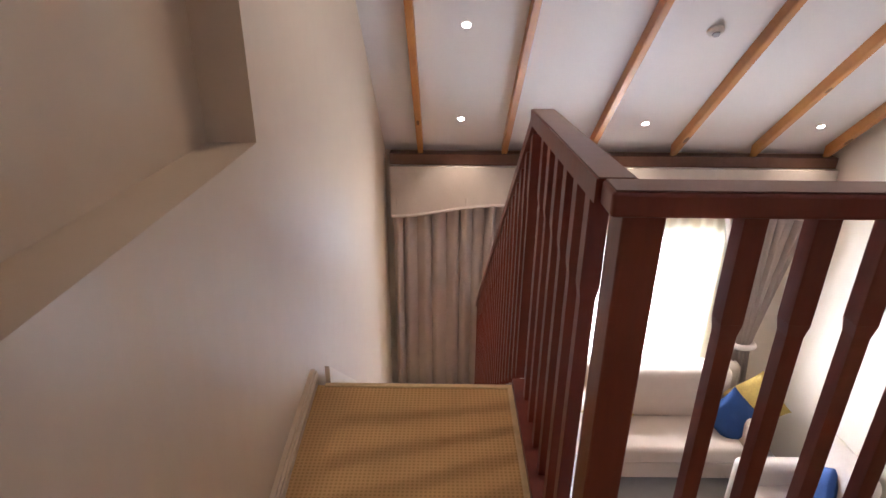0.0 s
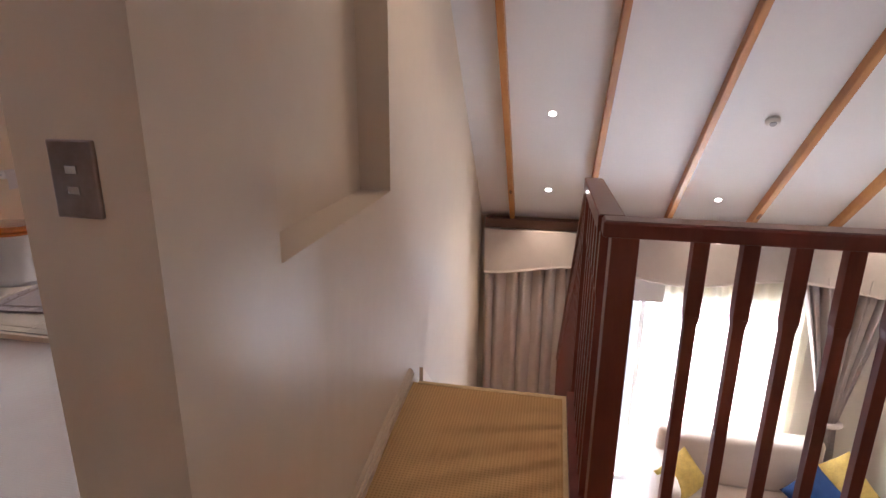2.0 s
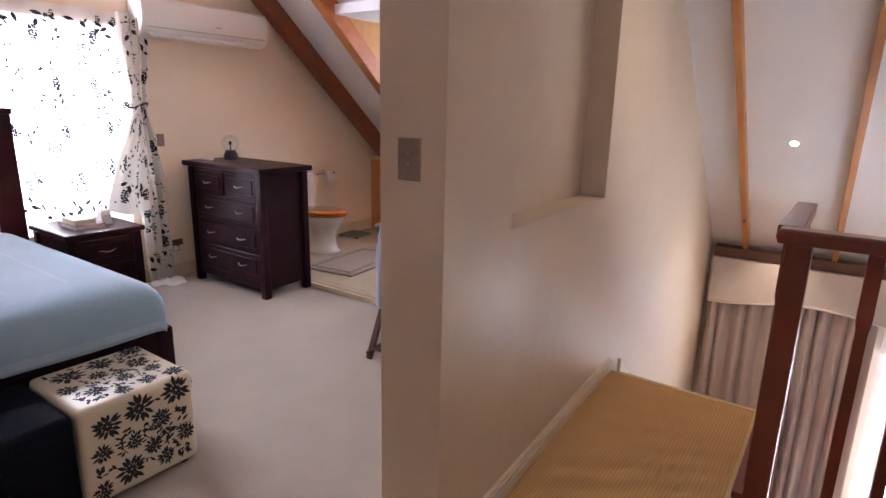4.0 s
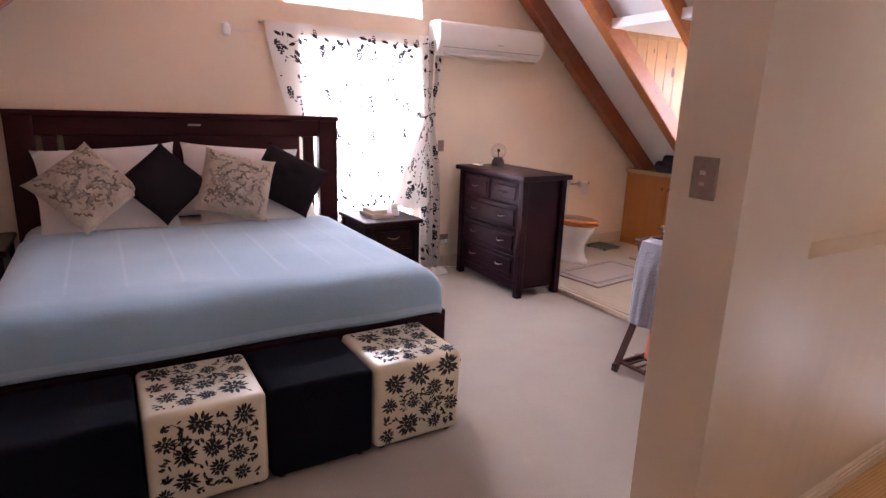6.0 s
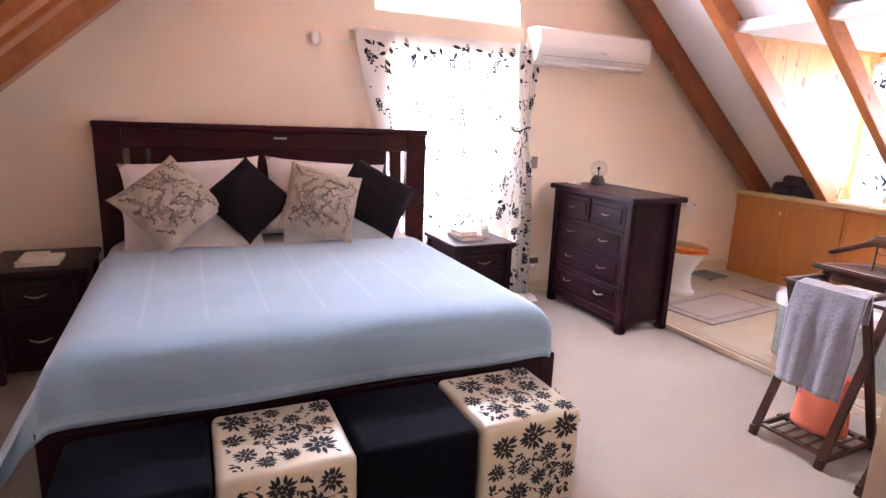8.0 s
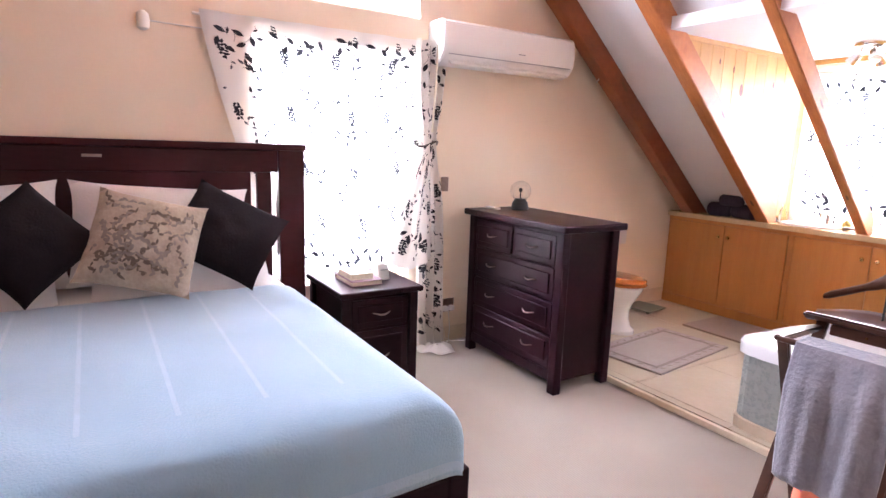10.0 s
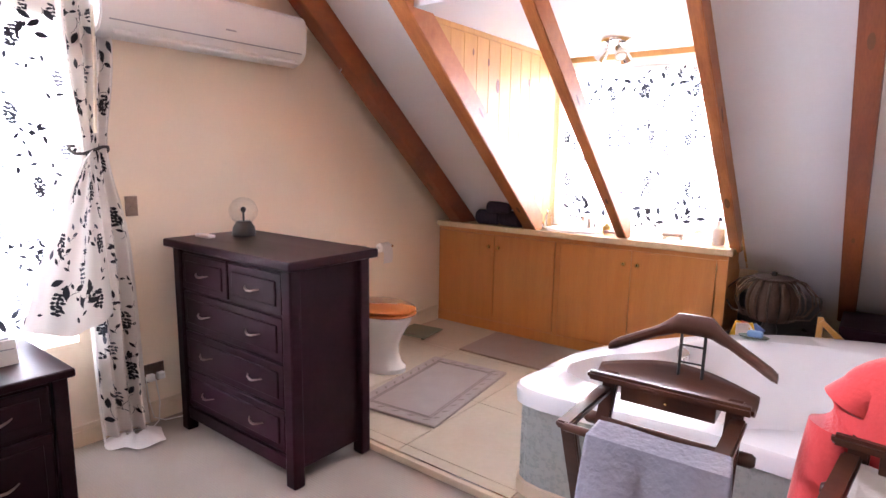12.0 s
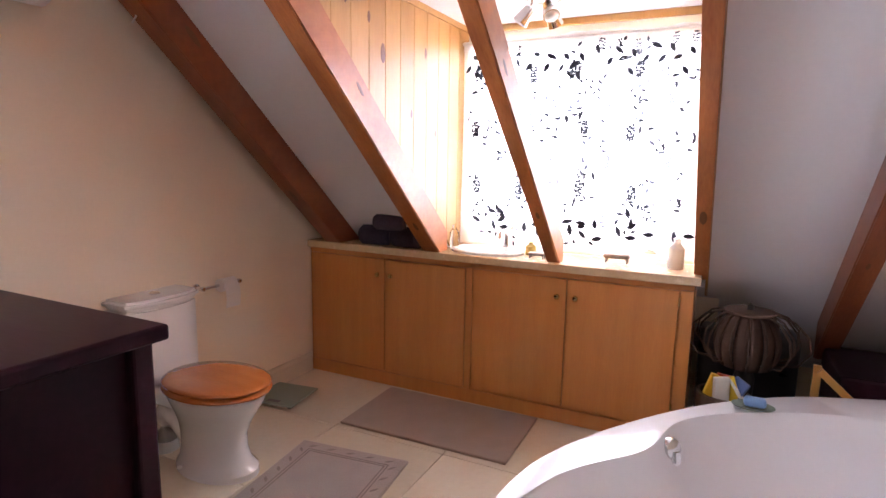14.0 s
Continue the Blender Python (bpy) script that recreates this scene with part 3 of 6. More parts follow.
# ---- windows ----
def glazed(name, frames, panes, label):
    w = thing(name, (0, 0, 0), label, "window", kind="structure")
    part("window_frame", frames, PEBBLED, w)
    for bm in panes:
        p = part("pane", bm, GLASS, w)
        p.visible_shadow = False
    return w


cy, rad = (FY0 + FY1) / 2, (FY1 - FY0) / 2
wy = (WY0 + WY1) / 2
bm = bmesh.new()
for y in (WY0, wy - 0.025, WY1 - 0.05):
    box(bm, -4.80, -4.74, y, y + 0.05, WZ0, WZ1)
for z in (WZ0, WZ1 - 0.05):
    box(bm, -4.802, -4.738, WY0, WY1, z, z + 0.05)
glazed("window_1", bm, [boxm(-4.775, -4.77, y0, y1, WZ0 + 0.05, WZ1 - 0.05) for y0, y1 in ((WY0 + 0.05, wy - 0.025), (wy + 0.025, WY1 - 0.05))], "white framed casement window in the gable")
bm = bmesh.new()
box(bm, -4.80, -4.74, cy - 0.025, cy + 0.025, FZS, FZS + rad)
box(bm, -4.802, -4.738, FY0, FY1, FZS, FZS + 0.05)
tube(bm, [(-4.77, cy + (rad - 0.02) * math.cos(math.pi * k / 16), FZS + 0.02 + (rad - 0.02) * math.sin(math.pi * k / 16)) for k in range(17)], 0.03, 6)
glazed("window_3", bm, [], "white framed arched fanlight")
bm = bmesh.new()
for x in (FX0, -2.945, FX1 - 0.04):
    box(bm, x, x + 0.04, 4.47, 4.52, FZ0, FZ1)
for z in (FZ0, FZ1 - 0.04):
    box(bm, FX0, FX1, 4.472, 4.518, z, z + 0.04)
glazed("window_2", bm, [boxm(a, b, 4.49, 4.495, FZ0 + 0.04, FZ1 - 0.04) for a, b in ((FX0 + 0.04, -2.945), (-2.905, FX1 - 0.04))], "white framed dormer window")
bm = bmesh.new()
for x in (DX0, 0.86, 1.48, DX1 - 0.06):
    box(bm, x, x + 0.06, 5.07, 5.13, DOWN, DZ1)
for z in (DOWN, DZ1 - 0.06):
    box(bm, DX0, DX1, 5.072, 5.128, z, z + 0.06)
glazed("door_1", bm, [boxm(a, b, 5.098, 5.103, DOWN + 0.06, DZ1 - 0.06) for a, b in ((0.92, 1.48), (1.54, DX1 - 0.06))], "white framed glazed sliding door of the lounge")


# ---- printed cloth ----
def leaf(bm, put, a, b, ang, ln, wd):
    pts = []
    for t, s in ((0, 0), (0.25, 0.8), (0.5, 1), (0.78, 0.62), (1, 0), (0.78, -0.62), (0.5, -1), (0.25, -0.8)):
        u, v = (t - 0.5) * ln, s * wd / 2
        pts.append((a + u * math.cos(ang) - v * math.sin(ang), b + u * math.sin(ang) + v * math.cos(ang)))
    vs = [bm.verts.new(put(*p)) for p in pts]
    bm.faces.new(vs)


def vine(bm, put, a, b, ang, ln, w=0.0022):
    last = None
    for k in range(7):
        t = k / 6
        x, y = a + ln * t * math.cos(ang + 0.8 * t), b + ln * t * math.sin(ang + 0.8 * t)
        n = (-math.sin(ang + 1.2 * t) * w, math.cos(ang + 1.2 * t) * w)
        now = (bm.verts.new(put(x + n[0], y + n[1])), bm.verts.new(put(x - n[0], y - n[1])))
        if last:
            bm.faces.new((last[0], last[1], now[1], now[0]))
        last = now


def rose(bm, put, a, b, r, rnd, n=3):
    """A printed bloom, taller than wide, of petals with bare lines between them."""
    for row in range(n * 2):
        v = (row + 0.5) / (n * 2) * 2 - 1
        wide = r * 0.62 * math.sqrt(max(1 - v * v * 0.9, 0.1))
        m = 3 if abs(v) < 0.75 else 2
        for k in range(m):
            u = (k + 0.5) / m * 2 - 1
            leaf(bm, put, a + u * wide * 0.8 + rnd.uniform(-0.1, 0.1) * r, b + v * r * 0.95 + rnd.uniform(-0.08, 0.08) * r, 0.5 * u + rnd.uniform(-0.5, 0.5) + (1.2 if rnd.random() < 0.3 else 0), r * 0.52, r * 0.30)


def daisy(bm, put, a, b, r, rnd):
    """A bloom of slim, ragged petals in two rings."""
    for n, lo, hi, wd in ((14, 0.30, 1.10, 0.27), (8, 0.04, 0.44, 0.25)):
        for k in range(n):
            g = 2 * math.pi * k / n + rnd.uniform(-0.14, 0.14)
            top = hi * rnd.uniform(0.78, 1.05)
            m, l = r * (lo + top) / 2, r * (top - lo)
            leaf(bm, put, a + m * math.cos(g), b + m * math.sin(g), g + rnd.uniform(-0.2, 0.2), l, r * wd)


def botanical(put, w, h, seed, step=0.32):
    """A repeat of tall roses, smaller outlined roses and leaf pairs, leafy sprays at head and foot, over a cloth w by h; b runs down."""
    rnd = random.Random(seed)
    dark, pale = bmesh.new(), bmesh.new()
    def inside(a, b, e=0.035):
        return e < a < w - e and e < b < h - e
    def sprig(bm, a, b, g, ln):
        """A short stem with leaves set by turns on either side."""
        for k in range(rnd.choice((1, 2, 2, 3))):
            t = g + (0.75 if k % 2 else -0.75) + rnd.uniform(-0.25, 0.25)
            la, lb = a + ln * (0.85 * k * math.cos(g) + 0.6 * math.cos(t)), b + ln * (0.85 * k * math.sin(g) + 0.6 * math.sin(t))
            if inside(la, lb, 0.03):
                leaf(bm, put, la, lb, t, ln * rnd.uniform(0.8, 1.15), ln * 0.44)
        if inside(a, b, 0.06):
            vine(bm, put, a, b, g - 0.4, ln * 1.1, 0.0011)
    row, b = 0, 0.20
    while b < h - 0.05:
        a = 0.10 + (0.5 * step if row % 2 else 0)
        while a < w:
            if inside(a, b, 0.06):
                (rose(dark, put, a + rnd.uniform(-0.04, 0.04), b, 0.050, rnd) if row % 2 == 0 else rose(pale, put, a, b, 0.040, rnd, 2))
            for _ in range(5):
                sprig(dark if rnd.random() < 0.75 else pale, a + rnd.uniform(-0.15, 0.15), b + rnd.choice((-1, 1)) * rnd.uniform(0.06, 0.13), rnd.uniform(0.6, 2.6) * rnd.choice((-1, 1)), rnd.uniform(0.026, 0.044))
            a += step
        b += step * 0.53
        row += 1
    a = 0.05
    while a < w - 0.05:
        sprig(dark, a, 0.085 + rnd.uniform(-0.025, 0.03), rnd.uniform(0.9, 2.2), 0.062)
        if rnd.random() < 0.35:
            rose(dark, put, min(a + 0.03, w - 0.06), 0.07, 0.034, rnd, 2)
        sprig(dark, a, h - 0.10 + rnd.uniform(-0.05, 0.03), rnd.uniform(-2.6, -0.6), 0.066)
        if rnd.random() < 0.4 and inside(a + 0.16, h - 0.2, 0.09) and inside(a, h - 0.1, 0.08):
            vine(dark, put, a, h - 0.09, -0.9, 0.15, 0.0016)
        a += 0.095
    return dark, pale


VOILE_EDGE = cloth_sheer("doubled_voile", (0.84, 0.81, 0.77), 0.0, 0.25)
VOILE_THICK = cloth_sheer("bunched_voile", (0.76, 0.72, 0.68), 0.005, 0.12)
PRINT = cloth_sheer("black_leaf_print", (0.018, 0.019, 0.028), 0.0, 0.08)
PRINTGREY = cloth_sheer("grey_leaf_print", (0.09, 0.095, 0.12), 0.004, 0.12)


def curtain(name, fn, off, nu, nv, w, h, seed, label, printed=True, material=VOILE, step=0.32, edge=0.0, head=0.0):
    """A hanging sheet fn(u, v); off: which way its printed face looks."""
    root = thing(name, tuple(fn(0.5, 1.0)), label, "curtain")
    part("cloth", grid(bmesh.new(), fn, nu, nv), material, root, smooth=True)
    fore = Vector(off) * 0.002
    if edge:
        part("gathered_edge", grid(bmesh.new(), lambda u, v: Vector(fn(u * edge * (1 - 0.75 * v), v)) + fore, 24, nv), VOILE_EDGE, root, "denser gathered edge", smooth=True)
    if head:
        part("heading", grid(bmesh.new(), lambda u, v: Vector(fn(u, v * head)) + fore * 1.4, nu, 4), VOILE_EDGE, root, "doubled curtain heading", smooth=True)
    if printed:
        o = Vector(off) * 0.004
        dark, pale = botanical(lambda a, b: Vector(fn(a / w, b / h)) + o, w, h, seed, step)
        tagged(part("print", dark, PRINT, root, "black printed leaves and roses"), kind="stuff")
        tagged(part("print", pale, PRINTGREY, root, "grey printed leaves"), kind="stuff")
    return root


def gable_left(v):
    return -0.27 + 0.44 * min(v / 0.95, 1) ** 1.25


def gable_sheet(u, v):
    z = 2.19 - 1.60 * v + 0.05 * math.sin(u * 9) * v * v
    y0 = gable_left(v)
    y = y0 + (1.165 - y0) * u
    fold = 0.020 * math.sin(u * 34 + 0.6 * math.sin(v * 3)) * (0.5 + 0.5 * (1 - v)) + 0.02 * math.exp(-(u / 0.07) ** 2)
    return (-4.566 + 0.55 * fold, y, z)


curtain("curtain", gable_sheet, (1, 0, 0), 90, 40, 1.30, 1.6, 3, "white voile curtain printed with black leaves, over the arched window", edge=0.2, head=0.06)


def gable_fall(u, v):
    z = 2.19 - 2.15 * v
    pinch = 1 - 0.50 * math.exp(-((v - 0.32) / 0.13) ** 2)
    y = 1.205 + (u - 0.5) * 0.25 * pinch - 0.015 * math.exp(-((v - 0.32) / 0.2) ** 2) + 0.035 * v
    return (-4.515 + 0.036 * math.sin(u * 24 + v) * pinch + 0.02 * max(v - 0.93, 0) / 0.07, y, z)


curtain("curtain", gable_fall, (1, 0, 0), 60, 50, 0.50, 2.1, 8, "gathered leaf-printed curtain tied back and falling to the carpet", material=VOILE_FULL, step=0.25)


def gable_swag(u, v):
    """From the tie the cloth bellies out over the bedside table; u runs from its free edge to the fall."""
    spread = v ** 0.8
    y = 1.165 - 0.35 * spread * (1 - u) + 0.045 * v * u
    z = 1.50 - 0.80 * v - 0.05 * math.sin(math.pi * u) * v + 0.10 * (1 - u) * v * (1 - v)
    fold = 0.022 * math.sin(u * 15 + 1.5 * v) * (0.35 + 0.65 * v)
    return (-4.455 + 0.07 * math.sin(math.pi * min(u * 1.1, 1)) * v + fold, y, z)


curtain("curtain", gable_swag, (1, 0, 0), 44, 32, 0.42, 0.86, 21, "bunched leaf-printed curtain end draped over the bedside table", material=VOILE_THICK, step=0.25)
single("curtain_wand", tube(bmesh.new(), [(-4.462, 1.215, 2.16), (-4.455, 1.20, 1.85), (-4.45, 1.18, 1.58)], 0.008, 8), PAPER, "thin cream draw wand hanging at the curtain", "curtain wand", smooth=True)
bm = tube(bmesh.new(), [(-4.588, -0.30, 2.17), (-4.588, 1.31, 2.17)], 0.008, 8)
single("curtain_rod", bm, PLASTIC, "thin white curtain rod above the window", "curtain rod", smooth=True)
bm = bmesh.new()
tube(bm, [(-4.52 + 0.055 * math.sin(2 * math.pi * k / 12), 1.175 + 0.085 * math.cos(2 * math.pi * k / 12), 1.50 + 0.02 * math.sin(2 * math.pi * k / 6)) for k in range(13)] , 0.008, 6)
single("tie_back", bm, DARKCANE, "dark ribbon tied round the gathered curtain", "tie-back", smooth=True)
bm = grid(bmesh.new(), lambda u, v: (-4.44 + (0.03 + 0.10 * v) * math.cos(6.2832 * u) * (1 + 0.2 * math.sin(12.57 * u)), 1.27 + (0.05 + 0.085 * v) * math.sin(6.2832 * u) * (1 + 0.15 * math.sin(18.85 * u + 1)), 0.012 + 0.045 * (1 - v) + 0.008 * math.sin(31.4 * u)), 40, 6)
single("curtain_hem", bm, LINEN, "white curtain hem puddled on the carpet", "curtain hem", smooth=True)


def dormer_sheet(u, v):
    return (-3.645 + 1.40 * u, 4.355 + 0.016 * math.sin(u * 62 + math.sin(v * 4)) * (0.4 + 0.6 * (1 - v)), 2.20 - 1.245 * v + 0.012 * math.sin(u * 15))


curtain("curtain", dormer_sheet, (0, -1, 0), 130, 20, 1.40, 1.245, 5, "white voile dormer curtain printed with black leaves and roses", head=0.045)
single("curtain_rod", tube(bmesh.new(), [(-3.645, 4.34, 2.185), (-2.19, 4.34, 2.185)], 0.009, 8), PLASTIC, "thin white curtain rod in the dormer", "curtain rod", smooth=True)


# ---- bedroom ----
def panel_front(root_part, name, axis, face, a0, a1, z0, z1, material, handles=1, depth=0.016):
    """A raised drawer or door front on the plane axis = face, looking to -y or +x."""
    bm = bmesh.new()
    s = -1 if axis == "y" else 1
    def put(b, lo, hi, p0, p1, q0, q1, bv):
        f0, f1 = sorted((face + s * lo, face + s * hi))
        return box(b, p0, p1, f0, f1, q0, q1, bv) if axis == "y" else box(b, f0, f1, p0, p1, q0, q1, bv)
    put(bm, 0, depth, a0, a1, z0, z1, 0.005)
    m = min(0.035, (z1 - z0) * 0.2)
    put(bm, depth - 0.002, depth + 0.008, a0 + m, a1 - m, z0 + m, z1 - m, 0.006)
    d = part(name, bm, material, root_part)
    for k in range(handles):
        c = a0 + (a1 - a0) * (k + 0.5) / handles
        z = (z0 + z1) / 2
        hb = bmesh.new()
        f = face + s * (depth + 0.008)
        pts = [(-0.055, 0.0, 0.004), (-0.035, 0.016, 0.0), (-0.012, 0.022, -0.006), (0.012, 0.022, -0.006), (0.035, 0.016, 0.0), (0.055, 0.0, 0.004)]
        w = [((c + p, f + s * q, z + r) if axis == "y" else (f + s * q, c + p, z + r)) for p, q, r in pts]
        tube(hb, w, [0.003, 0.0045, 0.006, 0.006, 0.0045, 0.003], 7)
        part("handle", hb, PEWTER, d, "curved pewter handle", smooth=True)
    return d


def chest():
    c = thing("chest_of_drawers", (-3.91, 1.72, 0), "dark mahogany chest of drawers with pewter handles", "chest of drawers")
    part("top", boxm(-4.43, -3.383, 1.455, 1.985, 1.012, 1.055, 0.010, 3), DARKWOOD, c)
    part("body", boxm(-4.365, -3.455, 1.515, 1.945, 0.07, 1.012, 0.004), DARKWOOD, c)
    for x in (-4.40, -3.49):
        for y in (1.49, 1.905):
            part("leg", boxm(x, x + 0.065, y, y + 0.06, 0.0, 1.012, 0.008), DARKWOOD, c)
    part("plinth", boxm(-4.335, -3.49, 1.497, 1.513, 0.075, 0.14, 0.004), DARKWOOD, c)
    xm = -3.9125
    panel_front(c, "drawer", "y", 1.515, -4.325, xm - 0.008, 0.80, 0.985, DARKWOOD)
    panel_front(c, "drawer", "y", 1.515, xm + 0.008, -3.50, 0.80, 0.985, DARKWOOD)
    for z0, z1 in ((0.585, 0.785), (0.37, 0.57), (0.155, 0.355)):
        panel_front(c, "drawer", "y", 1.515, -4.325, -3.50, z0, z1, DARKWOOD, 2)


chest()


def nightstand(y0, y1, label):
    c = thing("nightstand", (-4.2, (y0 + y1) / 2, 0), label, "nightstand", "bedside tables")
    part("top", boxm(-4.50, -3.90, y0, y1, 0.625, 0.66, 0.009, 3), DARKWOOD, c)
    part("body", boxm(-4.47, -3.955, y0 + 0.045, y1 - 0.045, 0.06, 0.625, 0.004), DARKWOOD, c)
    for y in (y0 + 0.02, y1 - 0.075):
        for x in (-4.49, -3.985):
            part("leg", boxm(x, x + 0.055, y, y + 0.055, 0, 0.625, 0.007), DARKWOOD, c)
    panel_front(c, "drawer", "x", -3.955, y0 + 0.085, y1 - 0.085, 0.43, 0.60, DARKWOOD)
    panel_front(c, "drawer", "x", -3.955, y0 + 0.085, y1 - 0.085, 0.10, 0.41, DARKWOOD)


nightstand(0.30, 0.83, "dark mahogany bedside table with two drawers by the window")
nightstand(-2.52, -1.99, "dark mahogany bedside table with two drawers in the dim corner")


def bed():
    b = thing("bed", (-3.5, -0.84, 0), "king-size bed with a dark mahogany headboard", "bed")
    h = part("headboard", boxm(-4.555, -4.515, -1.66, -0.024, 0.30, 1.36, 0.004), DARKRED, b, "dark mahogany panelled headboard")
    for y in (-1.980, 0.135):
        part("post", boxm(-4.575, -4.485, y, y + 0.16, 0, 1.44, 0.008), DARKRED, h)
    part("top_rail", boxm(-4.585, -4.475, -1.985, 0.305, 1.43, 1.47, 0.008), DARKRED, h)
    part("rail", boxm(-4.565, -4.505, -1.82, 0.135, 1.30, 1.43, 0.005), DARKRED, h)
    for y in (-1.782, 0.012):
        part("slat", boxm(-4.555, -4.515, y, y + 0.086, 0.30, 1.30, 0.004), DARKRED, h)
    part("rail", boxm(-4.565, -4.505, -1.82, 0.135, 0.20, 0.30, 0.004), DARKRED, h)
    part("badge", boxm(-4.505, -4.502, -0.87, -0.78, 1.375, 1.39, 0.0), PEWTER, h, "small pewter badge")
    for y in (-1.95, 0.09):
        part("side_rail", boxm(-4.49, -2.44, y, y + 0.04, 0.20, 0.42, 0.006), DARKWOOD, b)
    part("footboard", boxm(-2.45, -2.405, -1.97, 0.15, 0.06, 0.44, 0.008), DARKWOOD, b)
    for y in (-1.975, 0.075):
        part("leg", boxm(-2.47, -2.40, y, y + 0.08, 0, 0.46, 0.008), DARKWOOD, b)
    part("mattress", boxm(-4.48, -2.50, -1.88, 0.05, 0.36, 0.68, 0.09, 4), LINEN, b, "white sheeted mattress", smooth=True)


bed()


def over_bed(x0, top, seed, xe, rx, rz, drop_foot, drop_side, flare):
    """A cloth that lies on the mattress and hangs over its foot in a soft curve and over its sides; flare: how far each side stands off."""
    yl, yr = -1.93, 0.10
    quarter = 0.5 * math.pi * math.sqrt((rx * rx + rz * rz) / 2)
    wt, wx = (yr - yl) + 2 * drop_side, (xe - x0) + quarter + drop_foot
    def fn(u, v):
        s, q = -drop_side + u * wt, v * wx
        x, z = x0 + q, 0.0
        of = max(q - (xe - x0), 0)
        if of > 0:
            th = min(of / quarter, 1) * math.pi / 2
            x, z = xe + rx * math.sin(th) ** 0.8, -rz * (1 - max(math.cos(th), 0) ** 0.6)
            if of > quarter:
                x, z = x + 0.05 * (of - quarter), z - (of - quarter)
            x += 0.010 * math.sin(s * 6 + seed) * min(of / quarter, 1)
        side = -1 if s < 0.10 else 1
        os_ = max(0.12 - s, 0) if side < 0 else max(s - (yr - yl) + 0.12, 0)
        y = yl + s
        if os_ > 0:
            l = 0.20
            th = min(os_ / l, 1) * math.pi / 2
            y0 = (yl + 0.12) if side < 0 else (yr - 0.12)
            fl = flare[0] if side < 0 else flare[1]
            hang = max(os_ - l, 0)
            y = y0 + side * (0.14 * math.sin(th) + fl * hang + 0.012 * math.sin(x * 8 + seed) * min(hang * 6, 1))
            zs = -0.115 * (1 - math.cos(th)) - hang
            z = -math.hypot(z, zs) if z < 0 else zs
            if of > quarter * 0.6 and hang > 0:
                x -= min(0.10, 0.35 * hang)
        if of == 0 and os_ == 0:
            z += 0.008 * noise.noise((x * 3, y * 3, seed))
        return (x, y, top + z)
    return fn


fb = over_bed(-4.05, 0.705, 4, -2.59, 0.185, 0.13, 0.118, 0.42, (0.55, 0.05))
bm = grid(bmesh.new(), fb, 92, 70)
root = thing("blanket", (-3.2, -0.9, 0.685), "pale blue fleece blanket spread over the bed", "blanket")
part("cloth", bm, BLANKET, root, smooth=True, solid=0.012)
bm = bmesh.new()
for k in range(9):
    u = 0.16 + 0.085 * k
    grid(bm, lambda a, b, u=u: Vector(fb(u + 0.005 * (a - 0.5), 0.02 + 0.74 * b)) + Vector((0, 0, 0.0135)), 1, 40)
part("stripe", bm, BLSTRIPE, root, "paler woven stripes", smooth=True)
bm = bmesh.new()
grid(bm, lambda a, b: Vector(fb(a, 0.972 + 0.018 * b)) + Vector((0.014, 0, 0.001)), 90, 1)
part("hem", bm, BLSTRIPE, root, "stitched blanket hem")
fs = over_bed(-4.47, 0.694, 9, -2.68, 0.285, 0.19, 0.0, 0.22, (0.05, 0.05))
single("bed_sheet", grid(bmesh.new(), lambda u, v: fs(u, v * 0.26), 60, 10), LINEN, "white cotton sheet turned back at the pillows", "sheet", smooth=True, solid=0.006)


def cushion(name, c, w, h, t, lean, spin, turn, material, label, group, prints=None, pinch=0.12):
    """A stuffed square: w by h, t thick, leaning back by lean degrees, spun in its own plane, facing +x turned by turn."""
    bm = bmesh.new()
    n = 16
    def half(sgn):
        def fn(u, v):
            a, b = 2 * u - 1, 2 * v - 1
            k = 1 - pinch * (1 - min(1, (a * a) ** 2 + 0.0)) * abs(b) ** 3 * 0.5
            q = 1 - pinch * (1 - b ** 4) * abs(a) ** 3 * 0.5
            puff = ((1 - a * a) * (1 - b * b)) ** 0.42
            wr = 0.010 * noise.noise((a * 3 + c[1] * 5, b * 3, sgn)) * puff
            return (sgn * (t / 2 * puff) + wr, a * w / 2 * q, b * h / 2 * k)
        return fn
    grid(bm, half(1), n, n)
    grid(bm, half(-1), n, n)
    bmesh.ops.remove_doubles(bm, verts=bm.verts, dist=0.0008)
    bmesh.ops.recalc_face_normals(bm, faces=bm.faces)
    m = Matrix.Translation(c) @ Matrix.Rotation(radians(turn), 4, "Z") @ Matrix.Rotation(radians(-lean), 4, "Y") @ Matrix.Rotation(radians(spin), 4, "X")
    bmesh.ops.transform(bm, matrix=m, verts=bm.verts)
    if prints is None:
        return single(name, bm, material, label, "cushion" if name == "cushion" else "pillow", group, smooth=True)
    root = thing(name, tuple(Vector(c) - Vector((0, 0, h / 2))), label, "cushion", group)
    part("cover", bm, material, root, smooth=True)
    for shade, seed in ((TAPPRINT, 0), (TAPGREY, 50)):
        pb = bmesh.new()
        prints(pb, lambda a, b: m @ (Vector(half(1)(a / w, b / h)) + Vector((0.003 + 0.0005 * (seed > 0), 0, 0))), w, h, seed)
        tagged(part("print", pb, shade, root, "woven brown leaf print" if not seed else "woven grey leaf print"), kind="stuff")
    return root


